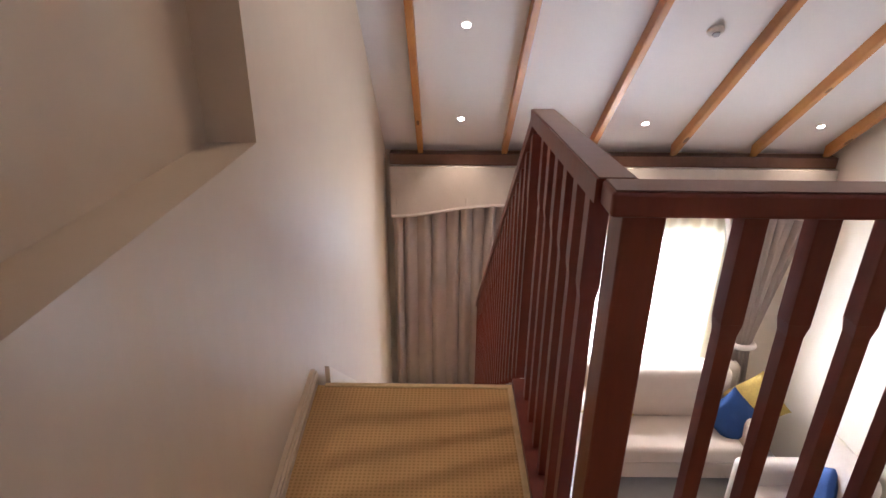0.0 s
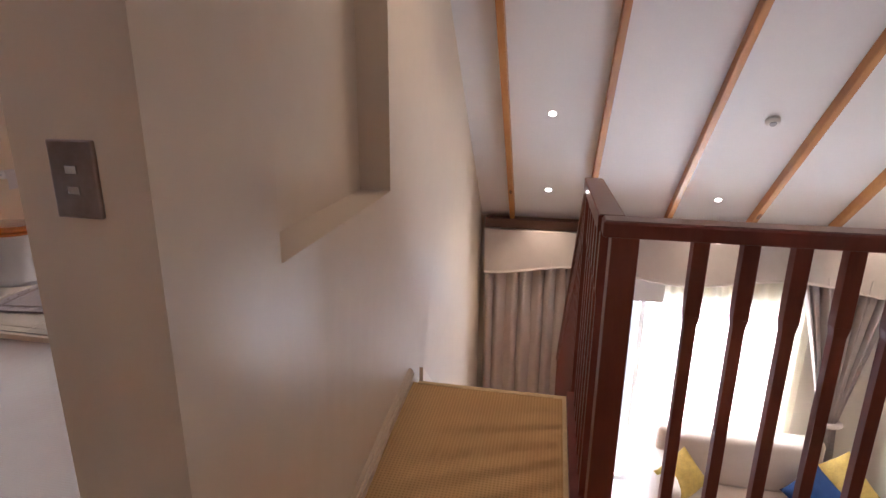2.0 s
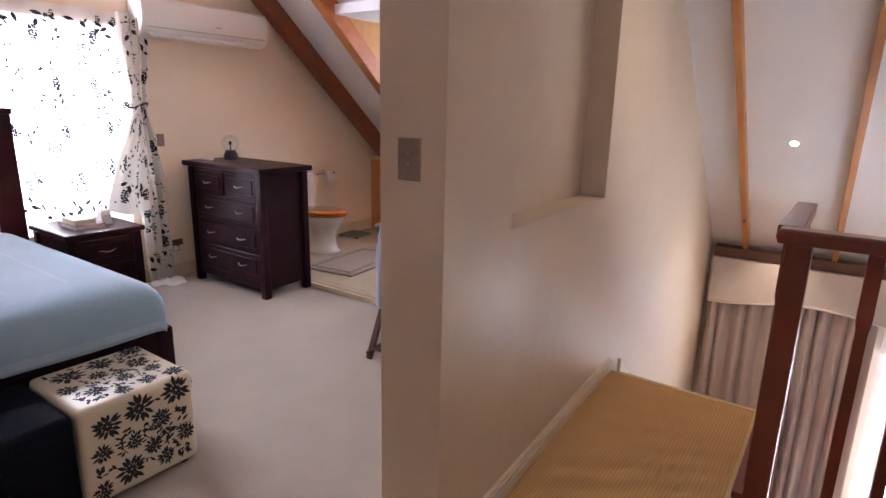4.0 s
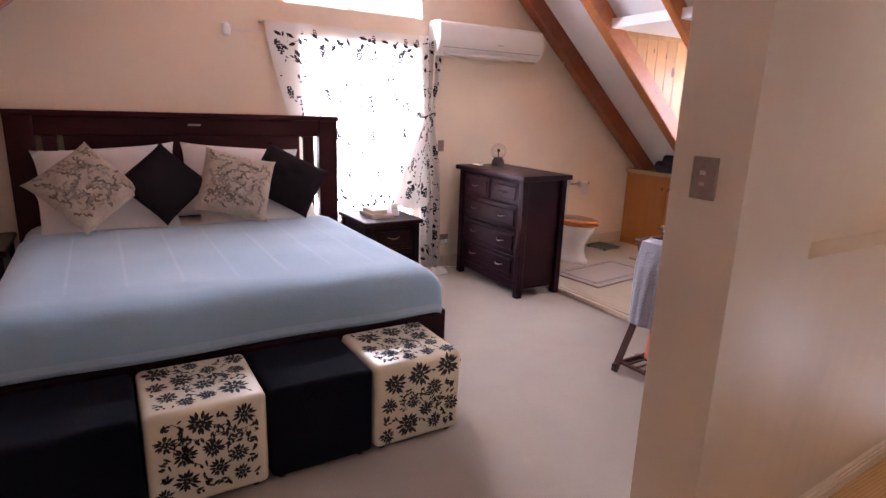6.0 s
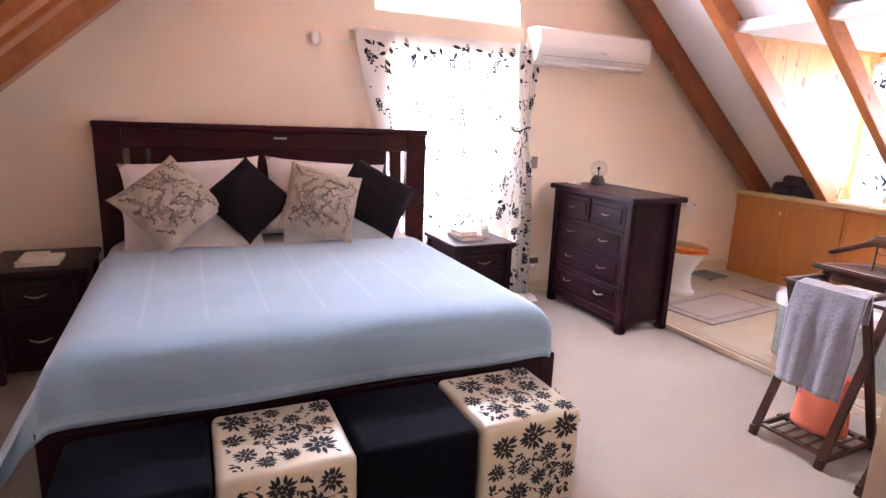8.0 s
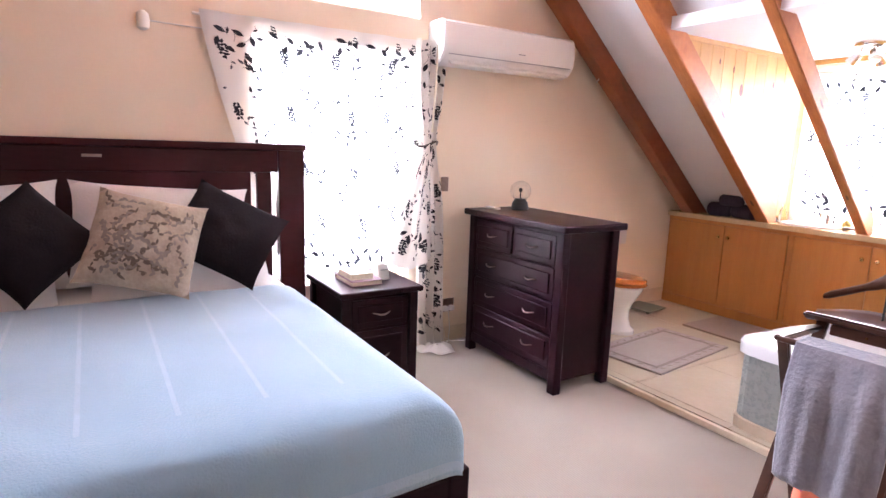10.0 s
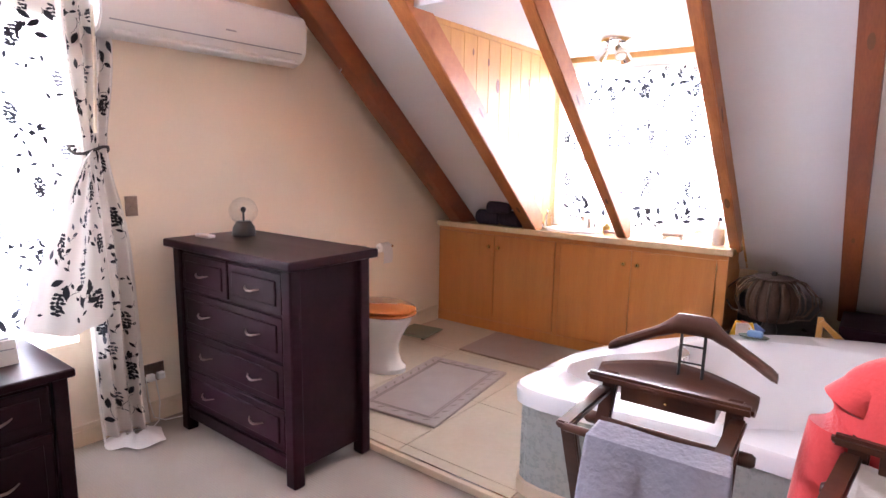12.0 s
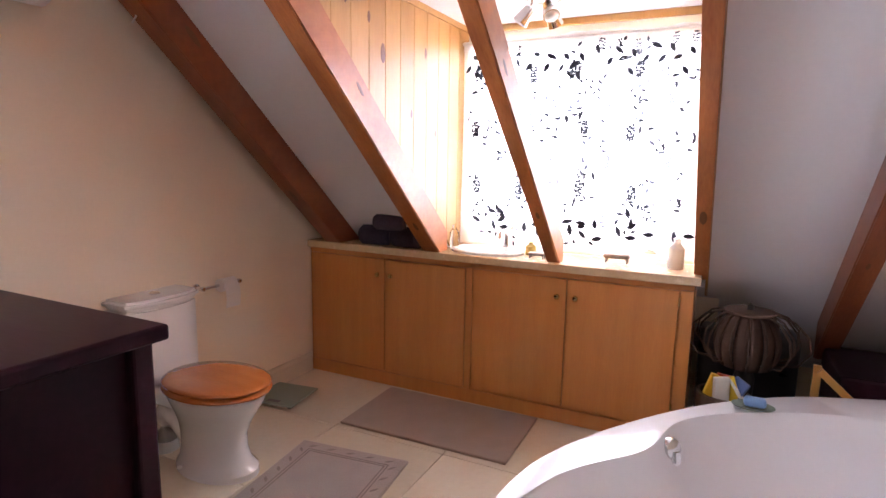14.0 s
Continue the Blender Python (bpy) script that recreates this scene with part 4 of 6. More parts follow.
def foliage_print(seed):
    def go(bm, put, w, h, more):
        rnd = random.Random(seed + more)
        for _ in range(26):
            a, b, g = rnd.uniform(0.05, w - 0.05), rnd.uniform(0.05, h - 0.05), rnd.uniform(0, 6.28)
            for k in range(6):
                q, t = 0.019 * k, g + (0.7 if k % 2 else -0.7)
                la, lb = a + q * math.cos(g) + rnd.uniform(-0.006, 0.006), b + q * math.sin(g) + rnd.uniform(-0.006, 0.006)
                if 0.03 < la < w - 0.03 and 0.03 < lb < h - 0.03:
                    leaf(bm, put, la, lb, t, rnd.uniform(0.022, 0.044), rnd.uniform(0.009, 0.019))
    return go


# pillows stand against the headboard, cushions lean on them
for c, w, h, lean, spin in (((-4.37, -1.40, 0.97), 0.88, 0.56, 20, 4), ((-4.37, -0.52, 0.97), 0.88, 0.56, 20, -4), ((-4.24, -1.42, 0.80), 0.86, 0.44, 50, 2), ((-4.24, -0.44, 0.80), 0.90, 0.44, 50, -2)):
    cushion("pillow", c, w, h, 0.17, lean, spin, 0, LINEN, "plump white pillow against the headboard" if lean < 40 else "white pillow lying in front of another", "pillows on the bed")

cushion("cushion", (-4.03, -1.55, 1.005), 0.48, 0.48, 0.16, 36, 40, 4, TAPESTRY, "beige tapestry cushion set on its corner", "cushions on the bed", foliage_print(2))
cushion("cushion", (-4.07, -1.10, 1.01), 0.44, 0.44, 0.15, 32, 43, 0, BLACKCLOTH, "black suede cushion set on its corner", "cushions on the bed")
cushion("cushion", (-4.02, -0.64, 0.99), 0.49, 0.49, 0.16, 31, -15, -4, TAPESTRY, "beige tapestry cushion leaning on a pillow", "cushions on the bed", foliage_print(6))
cushion("cushion", (-4.08, -0.255, 1.005), 0.50, 0.44, 0.15, 30, -31, -6, BLACKCLOTH, "black suede cushion leaning over at the pillow's end", "cushions on the bed")


# ottomans in a row at the foot of the bed
def ottoman(y0, y1, floral, seed, label):
    x0, x1, h = -2.385, -1.935, 0.43
    o = thing("ottoman", ((x0 + x1) / 2, (y0 + y1) / 2, 0), label, "ottoman", "ottomans at the bed's foot")
    bm = boxm(x0, x1, y0, y1, 0.02, h, 0.028, 5)
    part("cover", bm, IVORYPRINT if floral else NAVY, o, smooth=True)
    for x in (x0 + 0.05, x1 - 0.05):
        for y in (y0 + 0.05, y1 - 0.05):
            part("foot", lathe(bmesh.new(), (x, y, 0), [(0.018, 0), (0.022, 0.021)], 10), BLACK, o)
    if not floral:
        return
    rnd = random.Random(seed)
    bm = bmesh.new()
    e = 0.0012
    def front(a, b):
        return Vector((x1 + e, y0 + a, b))
    def top(a, b):
        return Vector((x0 + b, y0 + a, h + e))
    def side(a, b):
        return Vector((x0 + a, y1 + e, b))
    def fill(put, w, hh, lo):
        spots = []
        for _ in range(400):
            a, b, r = rnd.uniform(0.05, w - 0.05), rnd.uniform(lo + 0.05, hh - 0.05), rnd.uniform(0.036, 0.064)
            if all((a - p) ** 2 + (b - q) ** 2 > (r + s + 0.004) ** 2 for p, q, s in spots):
                spots.append((a, b, r))
                daisy(bm, put, a, b, r, rnd)
        for _ in range(420):
            a, b = rnd.uniform(0.045, w - 0.045), rnd.uniform(lo + 0.045, hh - 0.045)
            if all((a - p) ** 2 + (b - q) ** 2 > (s + 0.014) ** 2 for p, q, s in spots):
                g = rnd.uniform(0, 6.28)
                if rnd.random() < 0.3 and 0.09 < a < w - 0.09 and lo + 0.09 < b < hh - 0.09:
                    vine(bm, put, a, b, g, 0.075, 0.0016)
                    for k in range(3):
                        q = 0.022 * (k + 1)
                        leaf(bm, put, a + q * math.cos(g + 0.25) + 0.008 * math.cos(g + 1.6), b + q * math.sin(g + 0.25) + 0.008 * math.sin(g + 1.6), g + (1.1 if k % 2 else -0.7), 0.022, 0.009)
                leaf(bm, put, a, b, g, rnd.uniform(0.018, 0.036), rnd.uniform(0.008, 0.014))
    fill(front, y1 - y0, h, 0.02)
    fill(top, y1 - y0, x1 - x0, 0.0)
    fill(side, x1 - x0, h, 0.02)
    tagged(part("print", bm, INK, o, "black flower and tendril print"), kind="stuff")


ottoman(-0.485, -0.028, True, 1, "ivory cube ottoman with black flower print")
ottoman(-0.955, -0.495, False, 2, "black velvet cube ottoman")
ottoman(-1.415, -0.965, True, 3, "ivory cube ottoman with black flower print, between two black ones")
ottoman(-1.885, -1.425, False, 4, "black velvet cube ottoman at the row's end")


# small things on the furniture
def book(x0, x1, y0, y1, z0, z1, cover, label):
    b = thing("book", ((x0 + x1) / 2, (y0 + y1) / 2, z0), label, "book", "books")
    bm = boxm(x0, x1, y0, y1, z0, z0 + 0.004, 0.001)
    box(bm, x0, x1, y0, y1, z1 - 0.004, z1, 0.001)
    box(bm, x0, x0 + 0.004, y0, y1, z0 + 0.004, z1 - 0.004)
    part("cover", bm, cover, b)
    part("page_block", boxm(x0 + 0.004, x1 - 0.005, y0 + 0.005, y1 - 0.005, z0 + 0.004, z1 - 0.004), PAPER, b)


book(-4.30, -4.03, 0.42, 0.62, 0.66, 0.69, BOOKA, "mauve hardback book lying on the bedside table")
book(-4.27, -4.07, 0.43, 0.58, 0.6905, 0.725, PAPER, "cream paperback on top of another book")
book(-4.25, -4.02, -2.36, -2.15, 0.66, 0.685, PAPER, "cream book lying on the dim bedside table")
book(-4.22, -4.05, -2.34, -2.22, 0.6855, 0.705, PAPER, "smaller cream notebook lying on a book")
ck = thing("alarm_clock", (-4.17, 0.675, 0.66), "small white alarm clock with a grey display", "clock")
part("case", prism(bmesh.new(), [(-4.215, 0.66), (-4.125, 0.66), (-4.145, 0.755), (-4.205, 0.755)], "y", 0.64, 0.71), PLASTIC, ck)
part("display", bar(bmesh.new(), (-4.1335, 0.652, 0.722), (-4.1335, 0.698, 0.722), 0.004, 0.032, up=(1, 0, 0.2)), GREYPL, ck, "grey display window")
part("button", boxm(-4.19, -4.16, 0.655, 0.695, 0.755, 0.760, 0.002), GREYPL, ck)


def plasma_ball():
    c = (-4.22, 1.80, 1.055)
    p = thing("plasma_ball", c, "clear glass plasma ball on a black base", "lamp")
    part("base", lathe(bmesh.new(), c, [(0.062, 0), (0.064, 0.012), (0.056, 0.05), (0.040, 0.075), (0.036, 0.080)], 24), BLACK, p, smooth=True)
    part("globe", lathe(bmesh.new(), (c[0], c[1], c[2] + 0.135), [(0.075 * math.sin(a), -0.075 * math.cos(a)) for a in [0.35 + 2.78 * k / 16 for k in range(17)]], 28), THINGLASS, p, smooth=True).visible_shadow = False
    part("electrode", lathe(bmesh.new(), (c[0], c[1], c[2] + 0.075), [(0.006, 0), (0.005, 0.05), (0.013, 0.058), (0.015, 0.07), (0.008, 0.082)], 12), BLACK, p, smooth=True)


plasma_ball()
single("remote_control", boxm(-4.37, -4.24, 1.60, 1.645, 1.055, 1.072, 0.005), PLASTIC, "white remote control lying on the chest", "remote control")


def air_conditioner():
    a = thing("air_conditioner", (-4.49, 1.76, 2.06), "white split air conditioner on the gable wall", "air conditioner")
    prof = [(-4.6, 2.05), (-4.50, 2.028), (-4.42, 2.06), (-4.385, 2.11), (-4.375, 2.20), (-4.385, 2.30), (-4.42, 2.325), (-4.6, 2.33)]
    y0, y1 = 1.215, 2.39
    bm = bmesh.new()
    lo, hi = [[bm.verts.new((x, y, z)) for x, z in prof] for y in (y0, y1)]
    bm.faces.new(lo), bm.faces.new(hi[::-1])
    for i in range(len(prof)):
        j = (i + 1) % len(prof)
        bm.faces.new((lo[i], hi[i], hi[j], lo[j]))
    bmesh.ops.recalc_face_normals(bm, faces=bm.faces)
    bmesh.ops.bevel(bm, geom=bm.edges[:], offset=0.008, segments=2, affect="EDGES")
    part("casing", bm, PLASTIC, a, smooth=True)
    part("flap", bar(bmesh.new(), (-4.415, y0 + 0.06, 2.055), (-4.415, y1 - 0.06, 2.055), 0.075, 0.008, up=(0.6, 0, 1)), PLASTIC, a)
    part("slot", boxm(-4.39, -4.381, y0 + 0.04, y1 - 0.04, 2.098, 2.103), GREYPL, a, "thin grey slot")
    part("badge", boxm(-4.376, -4.372, 1.84, 1.90, 2.15, 2.157), GREYPL, a, "small grey badge")


air_conditioner()


def plate(name, c, w, h, axis, material, label, rocker=2, category="switch"):
    """A wall plate; axis: the way it faces."""
    x, y, z = c
    p = thing(name, c, label, category)
    def put(bm, a0, a1, z0, z1, d0, d1, bv):
        return box(bm, x + d0, x + d1, y + a0, y + a1, z + z0, z + z1, bv) if axis == "x" else box(bm, x + a0, x + a1, y - d1, y - d0, z + z0, z + z1, bv)
    part("plate", put(bmesh.new(), -w / 2, w / 2, -h / 2, h / 2, 0, 0.009, 0.003), material, p)
    for k in range(rocker):
        zz = h * 0.13 * (1 if k else -1) if rocker > 1 else 0
        part("rocker", put(bmesh.new(), -w * 0.12, w * 0.12, zz - h * 0.055, zz + h * 0.055, 0.009, 0.014, 0.001), CHROME if rocker > 1 else material, p, "small metal rocker")
    return p


plate("light_switch", (-0.865, 0.1085, 1.39), 0.085, 0.128, "y", PEWTER, "bronze two-gang light switch on the wall end")
plate("light_switch", (GX, 1.385, 1.215), 0.062, 0.105, "x", PEWTER, "steel light switch beside the curtain", 1)
sk = plate("socket", (GX, 1.44, 0.285), 0.12, 0.105, "x", PEWTER, "steel double socket with white plugs", 0, "socket")
for y in (1.415, 1.47):
    part("plug", boxm(GX + 0.009, GX + 0.045, y - 0.02, y + 0.02, 0.245, 0.285, 0.008), PLASTIC, sk, "white plug")
bm = tube(bmesh.new(), [(GX + 0.03, 1.44, 0.25), (GX + 0.04, 1.45, 0.12), (GX + 0.06, 1.43, 0.02), (GX + 0.09, 1.38, 0.008), (GX + 0.05, 1.30, 0.008), (GX + 0.12, 1.26, 0.008)], 0.004, 6)
single("cable", bm, PLASTIC, "white cable trailing along the carpet", "cable", smooth=True)
single("alarm_sensor", lathe(bmesh.new(), (GX + 0.025, -0.547, 2.045), [(0.012, 0), (0.030, 0.012), (0.034, 0.05), (0.030, 0.085), (0.012, 0.10)], 16, 0.75, 1), PLASTIC, "white alarm sensor on the gable wall", "sensor", smooth=True)
single("cable", tube(bmesh.new(), [(GX + 0.004, -0.51, 2.10), (GX + 0.004, -0.25, 2.095)], 0.004, 6), PLASTIC, "thin white surface cable on the wall", "cable")


# ---- bathroom ----
def toilet():
    yc, z0 = 2.80, 0.036
    t = thing("toilet", (-4.2, yc, z0), "white porcelain toilet with an orange wooden seat", "toilet")
    def tank(x1, half, bow, n=12):
        return [(-4.598, yc - 0.03 - half), (-4.598, yc - 0.03 + half)] + [(x1 - bow * (abs(2 * k / n - 1) ** 2.6), yc - 0.03 + half * (1 - 2 * k / n)) for k in range(n + 1)]
    for nm, x1, half, za, zb, bv in (("cistern", -4.405, 0.185, 0.425, 0.795, 0.012), ("cistern_lid", -4.392, 0.196, 0.796, 0.838, 0.014)):
        bm = prism(bmesh.new(), tank(x1, half, 0.045), "z", za, zb)
        bmesh.ops.bevel(bm, geom=[e for e in bm.edges if abs(e.verts[0].co.z - e.verts[1].co.z) < 1e-5], offset=bv, segments=3, affect="EDGES")
        lid = part(nm, bm, PORCELAIN, t, smooth=True)
    part("button", lathe(bmesh.new(), (-4.50, yc - 0.03, 0.838), [(0.026, 0), (0.026, 0.004), (0.020, 0.008)], 20), CHROME, lid, "chrome flush button", smooth=True)
    rings = [(-4.17, 0.225, 0.142, 0.0), (-4.17, 0.222, 0.140, 0.028), (-4.18, 0.195, 0.124, 0.055), (-4.185, 0.180, 0.113, 0.12), (-4.185, 0.180, 0.117, 0.19), (-4.175, 0.198, 0.132, 0.25), (-4.165, 0.226, 0.156, 0.31), (-4.16, 0.250, 0.178, 0.36), (-4.16, 0.258, 0.186, 0.388), (-4.16, 0.250, 0.180, 0.396), (-4.16, 0.20, 0.14, 0.398)]
    bm = bmesh.new()
    vs = [[bm.verts.new((cx + rx * math.cos(2 * math.pi * k / 36), yc + ry * math.sin(2 * math.pi * k / 36), z0 + z)) for k in range(36)] for cx, rx, ry, z in rings]
    for u, v in zip(vs, vs[1:]):
        for k in range(36):
            bm.faces.new((u[k], u[(k + 1) % 36], v[(k + 1) % 36], v[k]))
    bm.faces.new(vs[0][::-1]), bm.faces.new(vs[-1])
    box(bm, -4.50, -4.30, yc - 0.13, yc + 0.10, z0 + 0.30, z0 + 0.389, 0.02, 3)
    bmesh.ops.recalc_face_normals(bm, faces=bm.faces)
    part("bowl", bm, PORCELAIN, t, smooth=True)
    part("trap", tube(bmesh.new(), [(-4.28, yc, 0.17), (-4.36, yc, 0.25), (-4.44, yc, 0.27), (-4.50, yc, 0.21), (-4.53, yc, 0.10), (-4.53, yc, z0)], [0.085, 0.085, 0.08, 0.07, 0.062, 0.066], 18), PORCELAIN, t, smooth=True)
    for sy in (-1, 1):
        part("floor_bolt", lathe(bmesh.new(), (-4.27, yc + sy * 0.128, z0 + 0.027), [(0.012, 0), (0.012, 0.006), (0.006, 0.010)], 10), PLASTIC, t, "white bolt cap")
    part("water_pipe", tube(bmesh.new(), [(-4.59, yc - 0.16, 0.16), (-4.54, yc - 0.16, 0.16), (-4.52, yc - 0.16, 0.20), (-4.52, yc - 0.15, 0.43)], 0.008, 8), CHROME, t, "thin chrome water pipe", smooth=True)
    for nm, za, zb, k in (("seat", 0.399, 0.424, 1.0), ("seat_lid", 0.427, 0.450, 0.985)):
        part(nm, lathe(bmesh.new(), (-4.15, yc, z0), [(0.25 * k, za), (0.272 * k, za + 0.006), (0.274 * k, (za + zb) / 2), (0.268 * k, zb - 0.006), (0.25 * k, zb), (0.17, zb + 0.005), (0.05, zb + 0.008)], 44, 1.0, 0.76), SEATWOOD, t, smooth=True)
    for y in (yc - 0.06, yc + 0.06):
        part("hinge", boxm(-4.43, -4.385, y - 0.015, y + 0.015, z0 + 0.394, z0 + 0.436, 0.005), CHROME, t)


toilet()


def paper_holder():
    p = thing("paper_holder", (GX, 3.22, 0.79), "chrome toilet paper holder with a hanging sheet", "paper holder")
    for y in (3.085, 3.335):
        mt = lathe(bmesh.new(), (0, 0, 0), [(0.022, 0), (0.022, 0.008), (0.012, 0.014), (0.010, 0.045), (0.014, 0.055), (0.010, 0.064)], 16)
        bmesh.ops.transform(mt, matrix=Matrix.Translation((GX, y, 0.79)) @ Matrix.Rotation(radians(90), 4, "Y"), verts=mt.verts)
        part("mount", mt, CHROME, p, smooth=True)
    part("arm", tube(bmesh.new(), [(GX + 0.055, 3.07, 0.79), (GX + 0.055, 3.35, 0.79)], 0.008, 10), CHROME, p, smooth=True)
    bm = lathe(bmesh.new(), (0, 0, 0), [(0.012, 0), (0.036, 0.001), (0.036, 0.099), (0.012, 0.10)], 24)
    bmesh.ops.transform(bm, matrix=Matrix.Translation((GX + 0.06, 3.19, 0.79)) @ Matrix.Rotation(radians(-90), 4, "X"), verts=bm.verts)
    part("paper_roll", bm, LINEN, p, "white paper roll", smooth=True)
    part("paper_sheet", grid(bmesh.new(), lambda u, v: (GX + 0.103 + 0.006 * math.sin(v * 3), 3.19 + 0.1 * u, 0.79 - 0.12 * v), 4, 6), LINEN, p, "hanging sheet of paper", solid=0.001)


paper_holder()


def vanity():
    c = thing("vanity_cabinet", (-3.4, 4.35, 0.035), "orange beech vanity cabinet with four doors", "cabinet")
    yf = 4.03
    part("body", boxm(-4.598, -2.225, yf, 4.62, 0.12, 0.895), BEECH, c)
    part("plinth", boxm(-4.598, -2.225, yf - 0.006, 4.6, 0.035, 0.119), BEECH, c)
    part("rail", boxm(-4.598, -2.225, yf - 0.006, yf, 0.868, 0.895), BEECH, c)
    part("stile", boxm(-2.285, -2.222, yf - 0.018, yf - 0.001, 0.12, 0.866, 0.002), BEECH, c)
    part("stile", boxm(-3.447, -3.408, yf - 0.012, yf - 0.001, 0.12, 0.866, 0.002), BEECH, c)
    for x0, x1, kx in ((-4.585, -4.008, -4.05), (-4.002, -3.452, -3.955), (-3.402, -2.853, -2.90), (-2.847, -2.292, -2.80)):
        d = part("door", boxm(x0, x1, yf - 0.02, yf - 0.001, 0.135, 0.862, 0.003), BEECH, c)
        kb = lathe(bmesh.new(), (0, 0, 0), [(0.006, 0), (0.006, 0.008), (0.015, 0.014), (0.017, 0.020), (0.013, 0.026), (0.004, 0.028)], 16)
        bmesh.ops.transform(kb, matrix=Matrix.Translation((kx, yf - 0.02, 0.762)) @ Matrix.Rotation(radians(90), 4, "X"), verts=kb.verts)
        part("knob", kb, BRASS, d, "round brass knob", smooth=True)
    for z in (0.78, 0.22):
        part("hinge", boxm(-2.292, -2.284, yf - 0.028, yf - 0.019, z, z + 0.055, 0.002), BRASS, c)
    tagged(single("countertop", boxm(-4.598, -2.195, 3.985, 4.438, 0.897, 0.943, 0.008, 3), COUNTER, "beige laminate worktop along the vanity", "worktop"))


vanity()


def basin():
    c = (-3.38, 4.17, 0.943)
    b = thing("wash_basin", c, "white oval wash basin set into the worktop", "basin")
    part("bowl", lathe(bmesh.new(), c, [(0.255, 0), (0.258, 0.012), (0.245, 0.02), (0.225, 0.014), (0.19, 0.003), (0.05, 0.0015)], 36, 0.88, 0.66), PORCELAIN, b, smooth=True)
    tp = thing("tap", (-3.32, 4.33, 0.943), "chrome basin tap beside the curtain", "tap")
    part("spout", tube(bmesh.new(), [(-3.32, 4.33, 0.943), (-3.32, 4.33, 1.03), (-3.32, 4.30, 1.06), (-3.32, 4.22, 1.05), (-3.32, 4.21, 1.02)], [0.02, 0.016, 0.014, 0.012, 0.011], 12), CHROME, tp, smooth=True)
    part("lever", bar(bmesh.new(), (-3.32, 4.33, 1.055), (-3.26, 4.30, 1.09), 0.016, 0.008), CHROME, tp)


basin()


def legged_dish(c, s, label):
    d = thing("soap_dish", c, label, "soap dish")
    x, y, z = c
    part("bowl", boxm(x - 0.06 * s, x + 0.06 * s, y - 0.035 * s, y + 0.035 * s, z + 0.022 * s, z + 0.045 * s, 0.010 * s, 3), PEWTER, d, smooth=True)
    for a in (-0.045, 0.045):
        for b in (-0.022, 0.022):
            part("leg", bar(bmesh.new(), (x + a * s * 1.1, y + b * s, z), (x + a * s, y + b * s, z + 0.026 * s), 0.007, 0.007), PEWTER, d)


legged_dish((-3.05, 4.10, 0.943), 0.8, "small pewter soap dish beside the basin")
legged_dish((-2.63, 4.20, 0.943), 1.15, "pewter footed dish on the worktop")
for x, y, r, h, m, lab in ((-3.60, 4.17, 0.028, 0.15, GLASS, "clear glass bottle in the worktop corner"), (-3.12, 4.20, 0.030, 0.075, YELLOW, "small amber jar behind the soap dish"), (-2.46, 4.19, 0.035, 0.10, GLASS, "clear tumbler by the dormer curtain"), (-2.33, 4.18, 0.04, 0.16, PLASTIC, "white lotion bottle at the worktop end")):
    single("bottle", lathe(bmesh.new(), (x, y, 0.943), [(r * 0.9, 0), (r, 0.006), (r, h * 0.68), (r * 0.5, h * 0.82), (r * 0.42, h * 0.86), (r * 0.46, h)], 18), m, lab, "bottle", smooth=True)


def rolled(c, ln, r, turn, label):
    bm = lathe(bmesh.new(), (0, 0, 0), [(r * 0.7, -ln / 2), (r, -ln / 2 + 0.02), (r * 1.04, 0), (r, ln / 2 - 0.02), (r * 0.7, ln / 2)], 20)
    bmesh.ops.transform(bm, matrix=Matrix.Translation(c) @ Matrix.Rotation(radians(turn), 4, "Z") @ Matrix.Rotation(radians(90), 4, "Y"), verts=bm.verts)
    single("rolled_towel", bm, PURPLE, label, "towel", "towels on the worktop", smooth=True)


rolled((-4.10, 4.06, 1.006), 0.21, 0.062, 12, "dark plum rolled towel on the worktop")
rolled((-3.87, 4.055, 1.006), 0.22, 0.062, -6, "dark plum rolled towel on the worktop")
rolled((-3.97, 4.01, 1.098), 0.20, 0.050, 8, "dark plum rolled towel stacked on two others")


def dormer_lamp():
    c = (-3.01, 3.88, CZ)
    l = thing("ceiling_lamp", c, "chrome ceiling lamp with three spot heads, unlit", "ceiling lamp")
    part("plate", lathe(bmesh.new(), (c[0], c[1], CZ - 0.032), [(0.070, 0), (0.098, 0.006), (0.104, 0.014), (0.104, 0.032)], 32), CHROME, l, smooth=True)
    for k in range(3):
        a = 2.1 * k + 1.2
        out = Vector((math.cos(a), math.sin(a), 0))
        p = Vector((c[0], c[1], CZ - 0.032)) + out * 0.055
        q = p + out * 0.015 + Vector((0, 0, -0.045))
        aim = (out * 0.75 + Vector((0, 0, -1))).normalized()
        h = part("spot_head", tube(bmesh.new(), [q - aim * 0.02, q - aim * 0.012, q + aim * 0.02, q + aim * 0.062, q + aim * 0.070], [0.012, 0.027, 0.033, 0.040, 0.041], 18), CHROME, l, smooth=True)
        part("stem", tube(bmesh.new(), [p, p + Vector((0, 0, -0.02)), q], 0.007, 8), CHROME, l, smooth=True)
        part("bulb", placed(lathe(bmesh.new(), (0, 0, 0), [(0.034, 0), (0.030, 0.004), (0.012, 0.007)], 18), Matrix.Translation(q + aim * 0.0705) @ aim.to_track_quat("Z", "Y").to_matrix().to_4x4()), PORCELAIN, h, "pale reflector bulb", smooth=True)


dormer_lamp()

